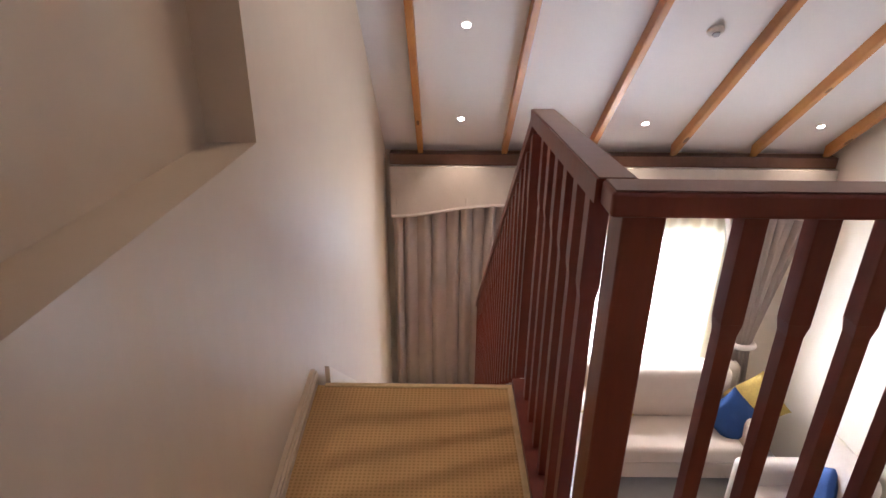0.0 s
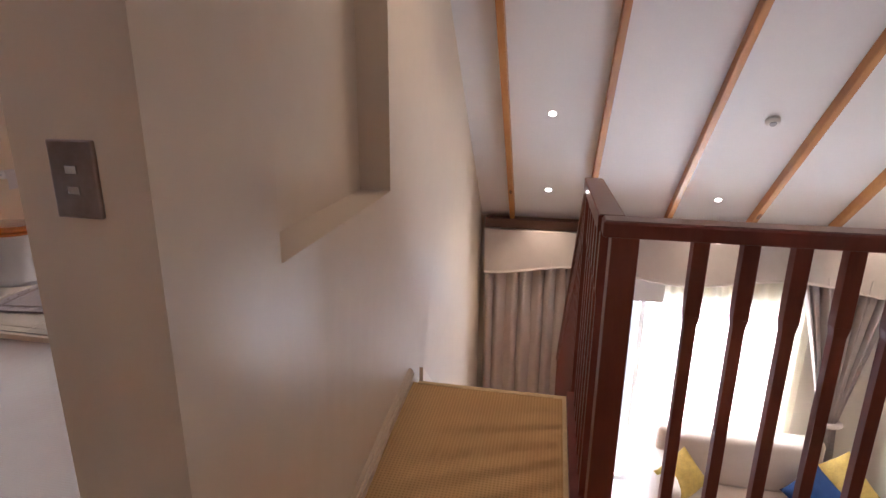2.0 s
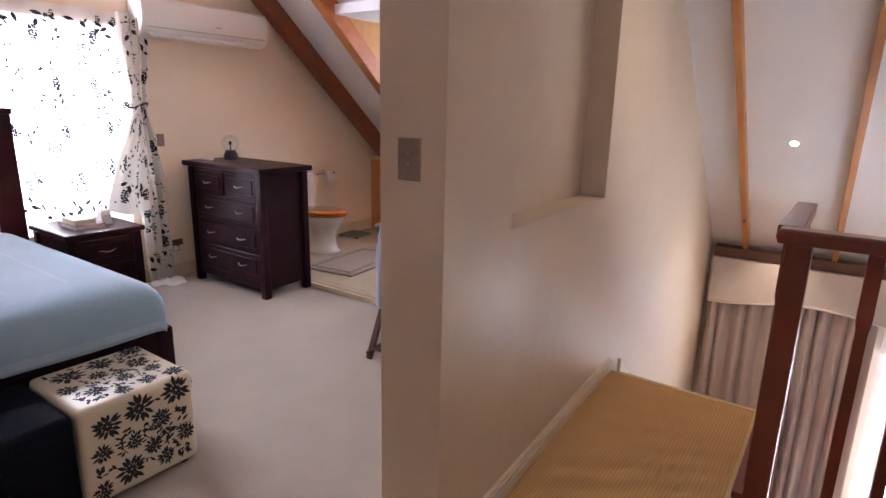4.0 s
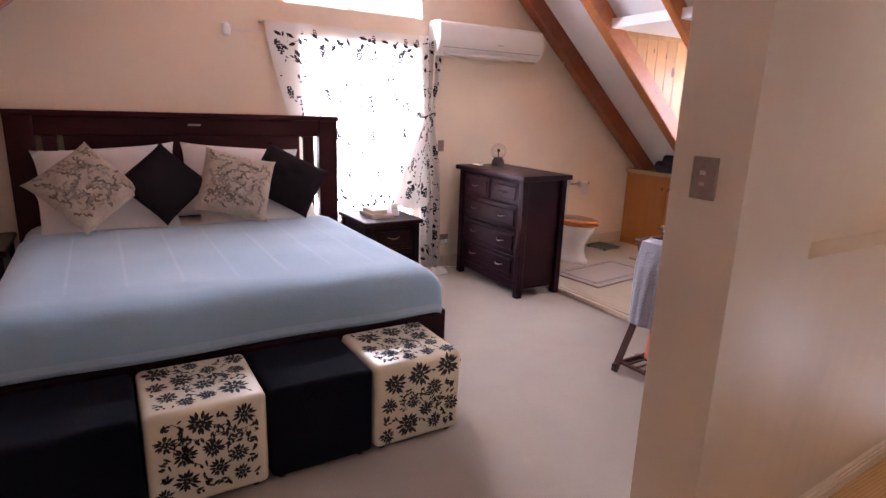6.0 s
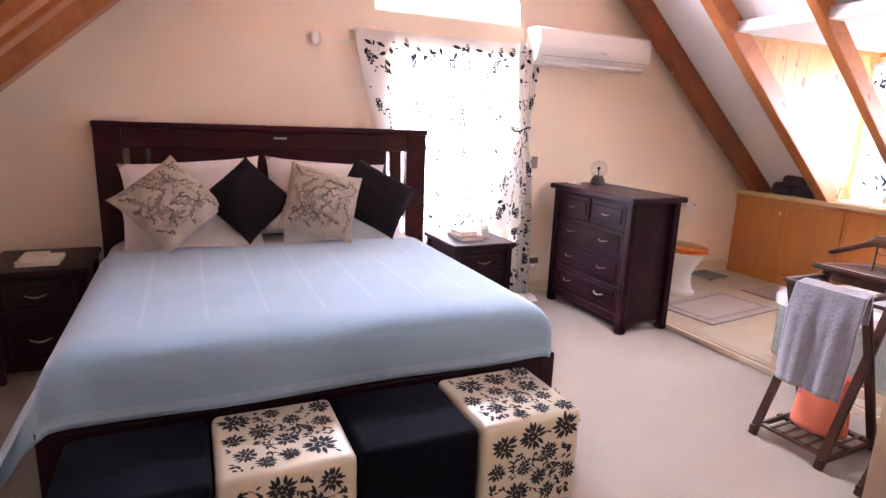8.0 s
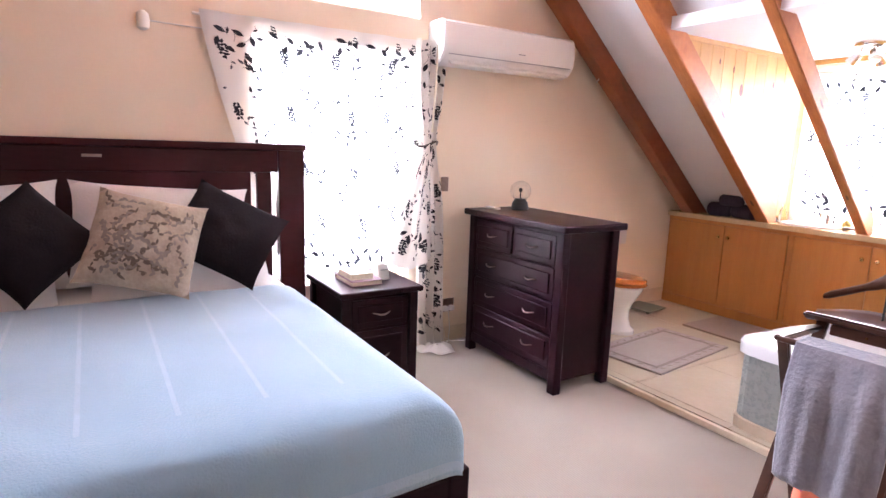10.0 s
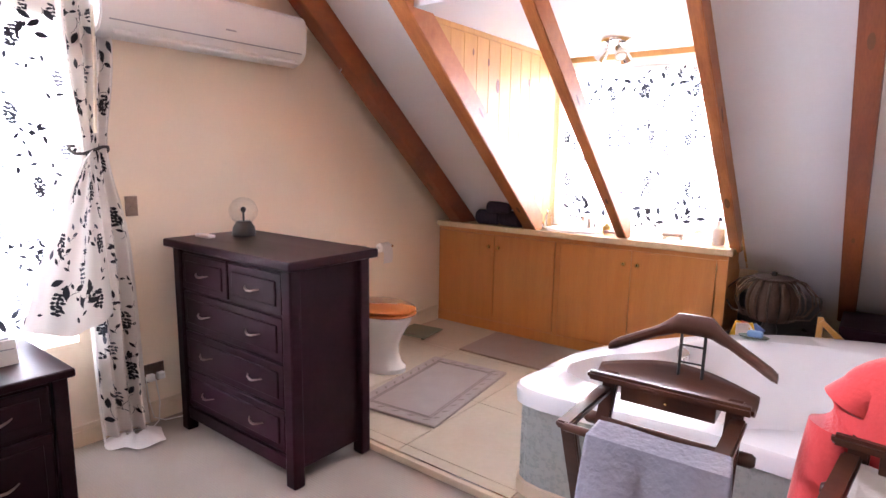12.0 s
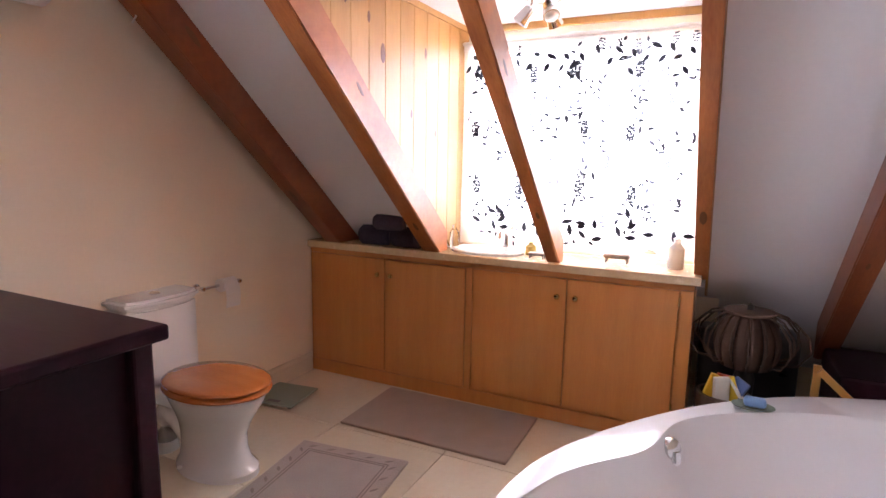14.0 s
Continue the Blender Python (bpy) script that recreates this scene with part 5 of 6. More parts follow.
# bath: a curved rim, a tiled skirt and a hollow basin
def catmull(pts, n):
    out = []
    m = len(pts)
    for i in range(m):
        p0, p1, p2, p3 = (Vector(pts[(i + k) % m]) for k in (-1, 0, 1, 2))
        for j in range(n):
            t = j / n
            out.append(0.5 * (2 * p1 + (p2 - p0) * t + (2 * p0 - 5 * p1 + 4 * p2 - p3) * t * t + (3 * p1 - p0 - 3 * p2 + p3) * t ** 3))
    return out


def bathtub():
    t = thing("bathtub", (-1.8, 2.8, 0.035), "white acrylic corner bath with a mosaic skirt", "bathtub")
    rim = catmull([(-2.60, 2.06), (-2.655, 2.35), (-2.60, 2.72), (-2.38, 3.13), (-2.05, 3.52), (-1.65, 3.78), (-1.10, 3.86), (-1.02, 3.0), (-1.02, 2.19), (-1.9, 2.125)], 6)
    c = Vector((-1.78, 2.83))
    inner = catmull([(-2.53, 2.36), (-2.50, 2.66), (-2.29, 2.93), (-2.20, 3.22), (-1.96, 3.43), (-1.60, 3.58), (-1.25, 3.55), (-1.16, 3.0), (-1.18, 2.38), (-1.9, 2.26)], 6)
    floor_ = catmull([(-2.28, 2.48), (-2.24, 2.70), (-2.08, 2.90), (-1.98, 3.06), (-1.83, 3.20), (-1.60, 3.32), (-1.40, 3.30), (-1.34, 2.95), (-1.36, 2.55), (-1.85, 2.44)], 6)
    bm = bmesh.new()
    def ring(pts, z, k=1.0):
        return [bm.verts.new((*(c + (p - c) * k), z)) for p in pts]
    loops = [ring(rim, 0.455), ring(rim, 0.515, 1.004), ring(rim, 0.53, 0.992), ring(rim, 0.532, 0.975), ring(inner, 0.530, 1.02), ring(inner, 0.518, 1.0), ring(inner, 0.48, 0.975), ring(floor_, 0.20, 1.12), ring(floor_, 0.15, 1.0), ring(floor_, 0.145, 0.5)]
    n = len(rim)
    for u, v in zip(loops, loops[1:]):
        for k in range(n):
            bm.faces.new((u[k], u[(k + 1) % n], v[(k + 1) % n], v[k]))
    bm.faces.new(loops[-1])
    bmesh.ops.recalc_face_normals(bm, faces=bm.faces)
    part("shell", bm, ACRYLIC, t, smooth=True)
    sk = bmesh.new()
    a, b = [[sk.verts.new((*(c + (p - c) * 0.978), z)) for p in rim] for z in (0.02, 0.46)]
    for k in range(n):
        sk.faces.new((a[k], a[(k + 1) % n], b[(k + 1) % n], b[k]))
    bmesh.ops.recalc_face_normals(sk, faces=sk.faces)
    skirt = part("skirt", sk, mat("pale_grout", (0.42, 0.435, 0.415), None, 30, 0.8), t, "grey-green mosaic skirt")
    bs = bmesh.new()
    a, b = [[bs.verts.new((*(c + (p - c) * k), z)) for p in rim] for z, k in ((0.0, 0.992), (0.095, 0.992))]
    d = [bs.verts.new((*(c + (p - c) * 0.978), 0.10)) for p in rim]
    for u, v in ((a, b), (b, d)):
        for k in range(n):
            bs.faces.new((u[k], u[(k + 1) % n], v[(k + 1) % n], v[k]))
    bmesh.ops.recalc_face_normals(bs, faces=bs.faces)
    part("plinth", bs, TRIM, t, "ivory moulded plinth")
    # mosaic on the two sides that face the room
    line = [c + (p - c) * 0.979 for p in rim]
    path = [line[k % n] for k in range(8 * 6, 8 * 6 + 12)] + [line[k] for k in range(0, 14)]
    cum = [0]
    for p, q in zip(path, path[1:]):
        cum.append(cum[-1] + (q - p).length)
    ms = bmesh.new()
    s, size, gap = 0.0, 0.0225, 0.0025
    while s < cum[-1] - size:
        i = max(k for k in range(len(cum)) if cum[k] <= s + size / 2)
        i = min(i, len(path) - 2)
        dvec = (path[i + 1] - path[i]).normalized()
        o = path[i] + dvec * (s - cum[i])
        nrm = Vector((dvec.y, -dvec.x))
        if nrm.dot(o - c) < 0:
            nrm = -nrm
        z = 0.105
        while z < 0.445:
            q = [(o + nrm * 0.0022, z), (o + dvec * size + nrm * 0.0022, z)]
            vs = [ms.verts.new((*q[0][0], z)), ms.verts.new((*q[1][0], z)), ms.verts.new((*q[1][0], z + size)), ms.verts.new((*q[0][0], z + size))]
            ms.faces.new(vs)
            z += size + gap
        s += size + gap
    tagged(part("mosaic", ms, MOSAICI, t, "small grey-green mosaic squares"), kind="stuff")
    kn = lathe(bmesh.new(), (0, 0, 0), [(0.040, 0), (0.040, 0.012), (0.034, 0.024), (0.012, 0.030)], 24)
    bmesh.ops.transform(kn, matrix=Matrix.Translation((-2.232, 3.085, 0.482)) @ Vector((0.75, -0.55, 0.25)).to_track_quat("Z", "Y").to_matrix().to_4x4(), verts=kn.verts)
    part("overflow", kn, CHROME, t, "chrome overflow knob", smooth=True)
    part("overflow_spout", bar(bmesh.new(), (-2.212, 3.072, 0.488), (-2.205, 3.065, 0.435), 0.034, 0.03, bev=0.008), CHROME, t, "chrome overflow lip")


MOSAICI = mat("mosaic_squares", (0.40, 0.43, 0.41), (0.35, 0.385, 0.365), 40, 0.28, 0.0, 90)
bathtub()
sd = thing("soap_dish", (-1.96, 3.475, 0.532), "glass soap dish with a pale blue soap on the bath rim", "soap dish")
part("dish", lathe(bmesh.new(), (-1.96, 3.475, 0.532), [(0.03, 0), (0.075, 0.012), (0.078, 0.016), (0.03, 0.008)], 24, 1.0, 0.7), SCALEGLASS, sd, smooth=True)
part("soap", boxm(-1.995, -1.915, 3.45, 3.50, 0.545, 0.58, 0.014, 4), PALEBLUE, sd, "pale blue soap bar", smooth=True)


def bath_mat(name, c, w, h, turn, material, label, banded):
    m = thing(name, (*c, 0.036), label, "bath mat", "bath mats")
    bm = boxm(c[0] - w / 2, c[0] + w / 2, c[1] - h / 2, c[1] + h / 2, 0.036, 0.052, 0.006, 2)
    part("mat_body", bm, material, m)
    if banded:
        bb = bmesh.new()
        for k in (0.07, 0.085):
            for x0, x1, y0, y1 in ((-w / 2 + k, w / 2 - k, -h / 2 + k, -h / 2 + k + 0.006), (-w / 2 + k, w / 2 - k, h / 2 - k - 0.006, h / 2 - k), (-w / 2 + k, -w / 2 + k + 0.006, -h / 2 + k, h / 2 - k), (w / 2 - k - 0.006, w / 2 - k, -h / 2 + k, h / 2 - k)):
                box(bb, c[0] + x0, c[0] + x1, c[1] + y0, c[1] + y1, 0.052, 0.0535)
        for s in (-1, 1):
            for k in range(9):
                y = c[1] - h * 0.40 + h * 0.1 * k
                leaf(bb, lambda a, b: Vector((a, b, 0.0538)), c[0] + s * (w / 2 - 0.045), y, 0.9 * s, 0.05, 0.016)
            for k in range(5):
                leaf(bb, lambda a, b: Vector((a, b, 0.0538)), c[0] - w * 0.36 + w * 0.18 * k, c[1] + s * (h / 2 - 0.045), 0.5, 0.05, 0.016)
        part("border", bb, MATBAND, m, "darker carved border")
    m.rotation_euler = (0, 0, radians(turn))


bath_mat("bath_mat", (-3.615, 2.735), 0.58, 0.95, 7, MATGREY, "grey bath mat with a carved border by the toilet", True)
bath_mat("bath_mat", (-3.45, 3.71), 0.96, 0.55, 1, MATBROWN, "plain brown bath mat before the vanity", False)
sc = thing("bathroom_scale", (-4.42, 3.55, 0.036), "green glass bathroom scale on the tiles", "scale")
part("plate", boxm(-4.575, -4.285, 3.40, 3.70, 0.052, 0.062, 0.003), SCALEGLASS, sc)
for x in (-4.54, -4.32):
    for y in (3.435, 3.665):
        part("foot", lathe(bmesh.new(), (x, y, 0.036), [(0.014, 0), (0.014, 0.016)], 10), BLACK, sc)
part("display", boxm(-4.47, -4.39, 3.425, 3.455, 0.062, 0.0635), BLACK, sc, "dark display window")
sc.rotation_euler = (0, 0, radians(8))


# ---- valet stands ----
def valet(label):
    """A clothes valet; local origin between its feet, facing -y."""
    v = thing("valet_stand", (0, 0, 0), label, "valet stand", "valet stands")
    for s in (-1, 1):
        x = 0.17 * s
        part("front_leg", bar(bmesh.new(), (x, -0.22, 0.0), (x * 0.97, 0.185, 0.88), 0.022, 0.042, up=(1, 0, 0), bev=0.004), VALETWOOD, v)
        part("rear_leg", bar(bmesh.new(), (x * 1.04, 0.22, 0.0), (x * 1.04, -0.11, 0.835), 0.022, 0.042, up=(1, 0, 0), bev=0.004), VALETWOOD, v)
        part("arm", bar(bmesh.new(), (x * 1.04, -0.145, 0.836), (x * 1.04, 0.16, 0.832), 0.040, 0.020, bev=0.005), VALETWOOD, v)
        kb = lathe(bmesh.new(), (0, 0, 0), [(0.012, -0.03), (0.019, -0.02), (0.019, 0.02), (0.012, 0.03)], 14)
        bmesh.ops.transform(kb, matrix=Matrix.Translation((x * 1.15, 0.14, 0.745)) @ Matrix.Rotation(radians(90), 4, "Y"), verts=kb.verts)
        part("knob", kb, VALETWOOD, v, smooth=True)
    part("front_bar", tube(bmesh.new(), [(-0.17, -0.15, 0.838), (0.17, -0.15, 0.838)], 0.011, 10), VALETWOOD, v, smooth=True)
    part("towel_bar", tube(bmesh.new(), [(-0.17, 0.12, 0.755), (0.17, 0.12, 0.755)], 0.010, 10), VALETWOOD, v, smooth=True)
    for y, z in ((-0.20, 0.055), (-0.02, 0.055), (0.15, 0.055)):
        part("shelf_slat", boxm(-0.18, 0.18, y, y + 0.035, z, z + 0.016, 0.003), VALETWOOD, v)
    for x in (-0.185, 0.165):
        part("runner", boxm(x, x + 0.02, -0.23, 0.23, 0.03, 0.054, 0.003), VALETWOOD, v)
    for k in range(6):
        part("shelf_slat", boxm(-0.155 + 0.058 * k, -0.14 + 0.058 * k, -0.19, 0.17, 0.0715, 0.08, 0.002), VALETWOOD, v)
    tray = grid(bmesh.new(), lambda a, b: (-0.213 + 0.426 * a, 0.12 + (0.10 + 0.05 * math.sin(math.pi * a)) * b, 0.890 - 0.022 * math.sin(math.pi * b) + 0.028 * b * math.sin(math.pi * a)), 24, 8)
    part("tray", tray, VALETWOOD, v, smooth=True, solid=0.014)
    part("tray_lip", bar(bmesh.new(), (-0.214, 0.115, 0.885), (0.214, 0.115, 0.885), 0.030, 0.026, bev=0.008), VALETWOOD, v)
    part("drawer", boxm(-0.125, 0.125, 0.135, 0.235, 0.820, 0.863, 0.003), VALETWOOD, v)
    part("drawer_knob", lathe(bmesh.new(), (0, 0.130, 0.84), [(0.004, 0), (0.006, 0.003), (0.004, 0.006)], 10), BRASS, v, "tiny brass knob")
    for x in (0.004, 0.066):
        part("rod", tube(bmesh.new(), [(x, 0.235, 0.87), (x, 0.245, 1.03)], 0.0045, 8), BLACK, v, "black metal rod")
    for z in (0.935, 0.985):
        part("rung", tube(bmesh.new(), [(0.004, 0.24, z), (0.066, 0.24, z)], 0.003, 6), BLACK, v, "black metal rung")
    hb = bmesh.new()
    n = 28
    secs = []
    for k in range(n + 1):
        x = -0.215 + 0.43 * k / n
        ax = abs(x)
        z = 1.045 - (0.0 if ax < 0.045 else 0.088 * ((ax - 0.045) / 0.17) ** 0.85)
        hh = 0.030 if ax < 0.045 else 0.030 - 0.013 * min((ax - 0.045) / 0.05, 1)
        if ax > 0.2:
            hh *= 0.7
        y = 0.245 - 0.055 * (ax / 0.215) ** 2
        secs.append([hb.verts.new((x + 0.035, y + 0.019 * math.cos(g), z + hh * math.sin(g))) for g in [2 * math.pi * j / 10 for j in range(10)]])
    for a, b in zip(secs, secs[1:]):
        for j in range(10):
            hb.faces.new((a[j], a[(j + 1) % 10], b[(j + 1) % 10], b[j]))
    hb.faces.new(secs[0]), hb.faces.new(secs[-1])
    bmesh.ops.recalc_face_normals(hb, faces=hb.faces)
    part("hanger", hb, VALETWOOD, v, smooth=True)
    return v


V1 = pose(-1.885, 1.42, 0, 0, 0, 2)
V2 = pose(-1.315, 1.38, 0, 0, 0, -6)
stand = valet("dark walnut valet stand with a towel over its bar")
stand2 = copy_thing(stand, V2)
stand.matrix_basis = V1
stand2["label"] = "dark walnut valet stand wearing a coral red jacket"


def towel_fn(u, v):
    # over the front bar: short behind, long before
    s = -0.14 + 0.68 * v
    x = -0.092 + 0.296 * u
    wave = (0.010 * math.sin(u * 13 + 1.5) + 0.005 * math.sin(u * 29 + 2 * v)) * min(max(s, 0) * 3, 1)
    if s < 0:
        return (x, -0.128 + 0.004 * math.sin(u * 9), 0.862 + s)
    return (x + 0.03 * math.sin(v * 3) * (u - 0.5), -0.172 - 0.035 * min(s * 6, 1) - 0.05 * s + wave, 0.862 - s * 0.92)


towel = placed(grid(bmesh.new(), towel_fn, 40, 30), V1)
tw = thing("towel", tuple(V1 @ Vector((0, -0.2, 0.36))), "grey terry towel hung over the valet's front bar", "towel")
part("cloth", towel, TOWEL, tw, smooth=True, solid=0.012)
part("band", placed(grid(bmesh.new(), lambda u, v: Vector(towel_fn(u, 0.33 + 0.03 * v)) + Vector((0, -0.003, 0)), 40, 2), V1), mat("towel_band", (0.25, 0.235, 0.29), None, 30, 0.9, 0.4), tw, "flat woven band", smooth=True)


def bag_fn(u, v):
    a = 2 * math.pi * u
    k = 1 - 0.18 * v + 0.04 * math.sin(a * 5) * v
    return (0.135 * math.cos(a) * k, 0.04 + 0.10 * math.sin(a) * k, 0.081 + 0.30 * v)


bg = thing("laundry_bag", tuple(V1 @ Vector((0, 0.02, 0.081))), "salmon cloth bag standing on the valet's shelf", "bag")
bm = placed(grid(bmesh.new(), bag_fn, 40, 12), V1)
part("bag", bm, SALMON, bg, smooth=True, solid=0.004)
part("label", placed(grid(bmesh.new(), lambda u, v: Vector(bag_fn(0.62 + 0.045 * u, 0.55 + 0.25 * v)) * 1.0 + Vector((0, -0.006, 0)), 4, 4), V1), mat("pink_label", (0.65, 0.10, 0.25), None, 20, 0.6), bg, "small pink label")


# coral jacket over the second stand
def jacket():
    j = thing("jacket", tuple(V2 @ Vector((0, 0.2, 0.35))), "coral red wool jacket hung on the valet stand", "jacket")
    def body(u, v):
        # neck, sloping shoulders, then the hanging front and back
        a = 2 * math.pi * u
        t = min(v / 0.25, 1)
        d = max(v - 0.25, 0) / 0.75
        rx = 0.062 + 0.158 * math.sin(t * math.pi / 2) + 0.025 * d
        ry = 0.048 + 0.018 * t + 0.03 * d
        z = 1.085 - 0.085 * t ** 1.4 - 0.62 * d - 0.03 * (1 - abs(math.sin(a))) * t * (1 - d)
        crease = 0.010 * math.sin(a * 7 + 3 * d) * d + 0.005 * math.sin(a * 3 + 9 * d) * d
        return ((rx + crease) * math.cos(a), 0.225 + (ry + crease) * math.sin(a), z)
    part("body", placed(grid(bmesh.new(), body, 56, 36), V2), RED, j, smooth=True, solid=0.006)
    for s in (-1, 1):
        part("sleeve", placed(tube(bmesh.new(), [(0.10 * s, 0.225, 1.005), (0.165 * s, 0.225, 0.978), (0.198 * s, 0.223, 0.935), (0.215 * s, 0.22, 0.87), (0.226 * s, 0.21, 0.78), (0.238 * s, 0.19, 0.66), (0.247 * s, 0.16, 0.54), (0.252 * s, 0.13, 0.41)], [0.042, 0.054, 0.062, 0.064, 0.063, 0.060, 0.056, 0.052], 18), V2), RED, j, smooth=True)
    part("collar", placed(grid(bmesh.new(), lambda u, v: ((0.068 + 0.035 * v) * math.cos(math.pi * (-0.15 + 1.3 * u)), 0.225 + (0.05 + 0.03 * v) * math.sin(math.pi * (-0.15 + 1.3 * u)), 1.10 - 0.05 * v), 24, 4), V2), RED, j, smooth=True, solid=0.006)
    part("lapel", placed(bar(bmesh.new(), (0.0, 0.155, 1.02), (0.012, 0.118, 0.42), 0.012, 0.006), V2), RED, j)


jacket()
sh = grid(bmesh.new(), lambda u, v: (-0.17 + 0.34 * u, 0.135 - 0.08 * v + 0.012 * math.sin(u * 12), 0.835 - 0.40 * v * (0.55 + 0.45 * u) - 0.05 * u), 24, 14)
single("shirt", placed(sh, V2), LINEN, "white folded shirt over the second valet's bar", "shirt", smooth=True, solid=0.005)
bb = boxm(-1.62, -1.30, 1.72, 1.92, 0.0, 0.34, 0.03, 3)
single("laundry_basket", bb, BLACK, "dark box standing before the bath", "box", smooth=True)

# ---- the dark corner behind the bath ----
def wicker_lamp():
    c = (-1.97, 4.12, 0.036)
    l = thing("table_lamp", c, "brown bent-wood pumpkin lamp on a dark foot", "lamp")
    part("foot", lathe(bmesh.new(), c, [(0.10, 0), (0.10, 0.02), (0.03, 0.05), (0.05, 0.40), (0.02, 0.50)], 20), DARKCANE, l, smooth=True)
    part("core", lathe(bmesh.new(), (c[0], c[1], 0.50), [(0.05, 0.0), (0.12, 0.04), (0.13, 0.14), (0.10, 0.24), (0.03, 0.27)], 20), DARKCANE, l, "dark inside of the shade", smooth=True)
    def slat(a, wide):
        def fn(u, v):
            r = 0.085 + 0.065 * math.sin(math.pi * (0.15 + 0.85 * v)) ** 0.8
            g = a + wide * (u - 0.5)
            return (c[0] + r * math.cos(g), c[1] + r * math.sin(g), 0.505 + 0.265 * v)
        return fn
    for k in range(14):
        part("slat", grid(bmesh.new(), slat(2 * math.pi * k / 14, 0.40), 3, 12), SHADE, l, smooth=True, solid=0.004)
    for k in range(18):
        a = 2 * math.pi * (k + 0.5) / 18
        r = 0.27 if k % 2 else 0.225
        pts = [(c[0] + q * math.cos(a), c[1] + q * math.sin(a) * 0.75, 0.505 + z) for q, z in ((0.08, 0.01), (r * 0.82, 0.035), (r, 0.11), (r * 0.95, 0.18), (r * 0.72, 0.245), (0.10, 0.275))]
        part("cane", tube(bmesh.new(), pts, 0.0055, 6), WICKER, l)
    part("ring", lathe(bmesh.new(), (c[0], c[1], 0.772), [(0.115, 0), (0.115, 0.010), (0.02, 0.014)], 24), SHADE, l)
    part("finial", lathe(bmesh.new(), (c[0], c[1], 0.787), [(0.016, 0), (0.016, 0.025), (0.005, 0.03)], 10), DARKCANE, l)


wicker_lamp()
bk = thing("basket", (-2.06, 3.84, 0.036), "dark wicker basket full of coloured packets", "basket")
part("weave", lathe(bmesh.new(), (-2.06, 3.84, 0.036), [(0.085, 0), (0.11, 0.15), (0.115, 0.41), (0.10, 0.41), (0.09, 0.35)], 20), WICKER, bk)
rr = random.Random(5)
for k, m in enumerate((YELLOWPACK, REDPACK, PLASTIC, BLUEPACK, YELLOWPACK, PLASTIC)):
    p = boxm(-0.035, 0.035, -0.012, 0.012, 0, 0.13, 0.005)
    bmesh.ops.transform(p, matrix=Matrix.Translation((-2.12 + 0.026 * k, 3.80 + 0.06 * rr.random(), 0.40)) @ Matrix.Rotation(rr.uniform(-0.6, 0.6), 4, "Y") @ Matrix.Rotation(rr.uniform(-0.5, 0.5), 4, "Z"), verts=p.verts)
    single("packet", p, m, "small coloured packet sticking out of the basket", "packet", "packets in the basket")
ez = thing("folding_easel", (-1.56, 4.0, 0.036), "unfinished wooden folding easel leaning in the corner", "easel")
part("leg", bar(bmesh.new(), (-1.70, 3.95, 0.04), (-1.69, 3.97, 0.60), 0.032, 0.02, up=(0, 1, 0)), PINE_PALE, ez)
part("strut", bar(bmesh.new(), (-1.685, 3.94, 0.585), (-1.35, 3.93, 0.28), 0.030, 0.02, up=(0, 1, 0)), PINE_PALE, ez)
part("leg", bar(bmesh.new(), (-1.35, 3.95, 0.04), (-1.35, 3.95, 0.32), 0.030, 0.02, up=(0, 1, 0)), PINE_PALE, ez)
single("suitcase", boxm(-2.19, -1.72, 4.28, 4.52, 0.036, 0.62, 0.03, 3), BLACK, "black suitcase standing under the slope", "suitcase", smooth=True)
single("storage_trunk", boxm(-1.60, -1.0, 3.98, 4.5, 0.036, 0.56, 0.012), DARKWOOD, "dark wooden trunk pushed under the slope", "trunk")


# ---- balustrade ----
def baluster(bm, x, y, z0, z1, w=0.046, d=0.046):
    """Square above, narrower below a worn shoulder."""
    n = 0.036
    sh = z1 - 0.245
    box(bm, x - w / 2, x + w / 2, y - d / 2, y + d / 2, sh, z1, 0.002)
    vs = [[bm.verts.new((x + sx * q / 2, y + sy * q / 2, z)) for sx, sy in ((-1, -1), (1, -1), (1, 1), (-1, 1))] for q, z in ((w * 0.98, sh), (n, sh - 0.03), (n, z0))]
    for u, v in zip(vs, vs[1:]):
        for k in range(4):
            bm.faces.new((u[k], u[(k + 1) % 4], v[(k + 1) % 4], v[k]))
    bmesh.ops.recalc_face_normals(bm, faces=bm.faces)
    return bm


rl = thing("balustrade", (0.1, 1.07, 0), "red mahogany balustrade round the stairwell", "balustrade")
XR, YR = 0.0605, 1.035
part("newel", boxm(0.078, 0.160, YR, YR + 0.09, -0.25, 1.107, 0.004), REDWOOD, rl)
part("handrail", boxm(0.05, EX, YR - 0.015, YR + 0.070, 1.108, 1.158, 0.008, 3), REDWOOD, rl)
part("handrail", prism(bmesh.new(), [(YR + 0.071, 1.108), (2.035, 1.080), (2.035, 1.130), (YR + 0.071, 1.158)], "x", 0.040, 0.122), REDWOOD, rl)
part("fascia", boxm(0.032, 0.125, YR + 0.091, 2.0, -0.30, 0.035, 0.004), REDWOOD, rl)
# Thin added caps carry the painted ceiling sheen of the varnished rails.
part("rail_top", boxm(0.056, EX, YR - 0.009, YR + 0.064, 1.1582, 1.161, 0.001, 1), RAILTOP, rl, "thin grey-brown cap painted as ceiling sheen on the handrail")
part("rail_top", prism(bmesh.new(), [(YR + 0.072, 1.1582), (2.03, 1.1302), (2.03, 1.133), (YR + 0.072, 1.161)], "x", 0.045, 0.117), RAILTOP, rl, "thin grey-brown cap painted as ceiling sheen on the handrail")
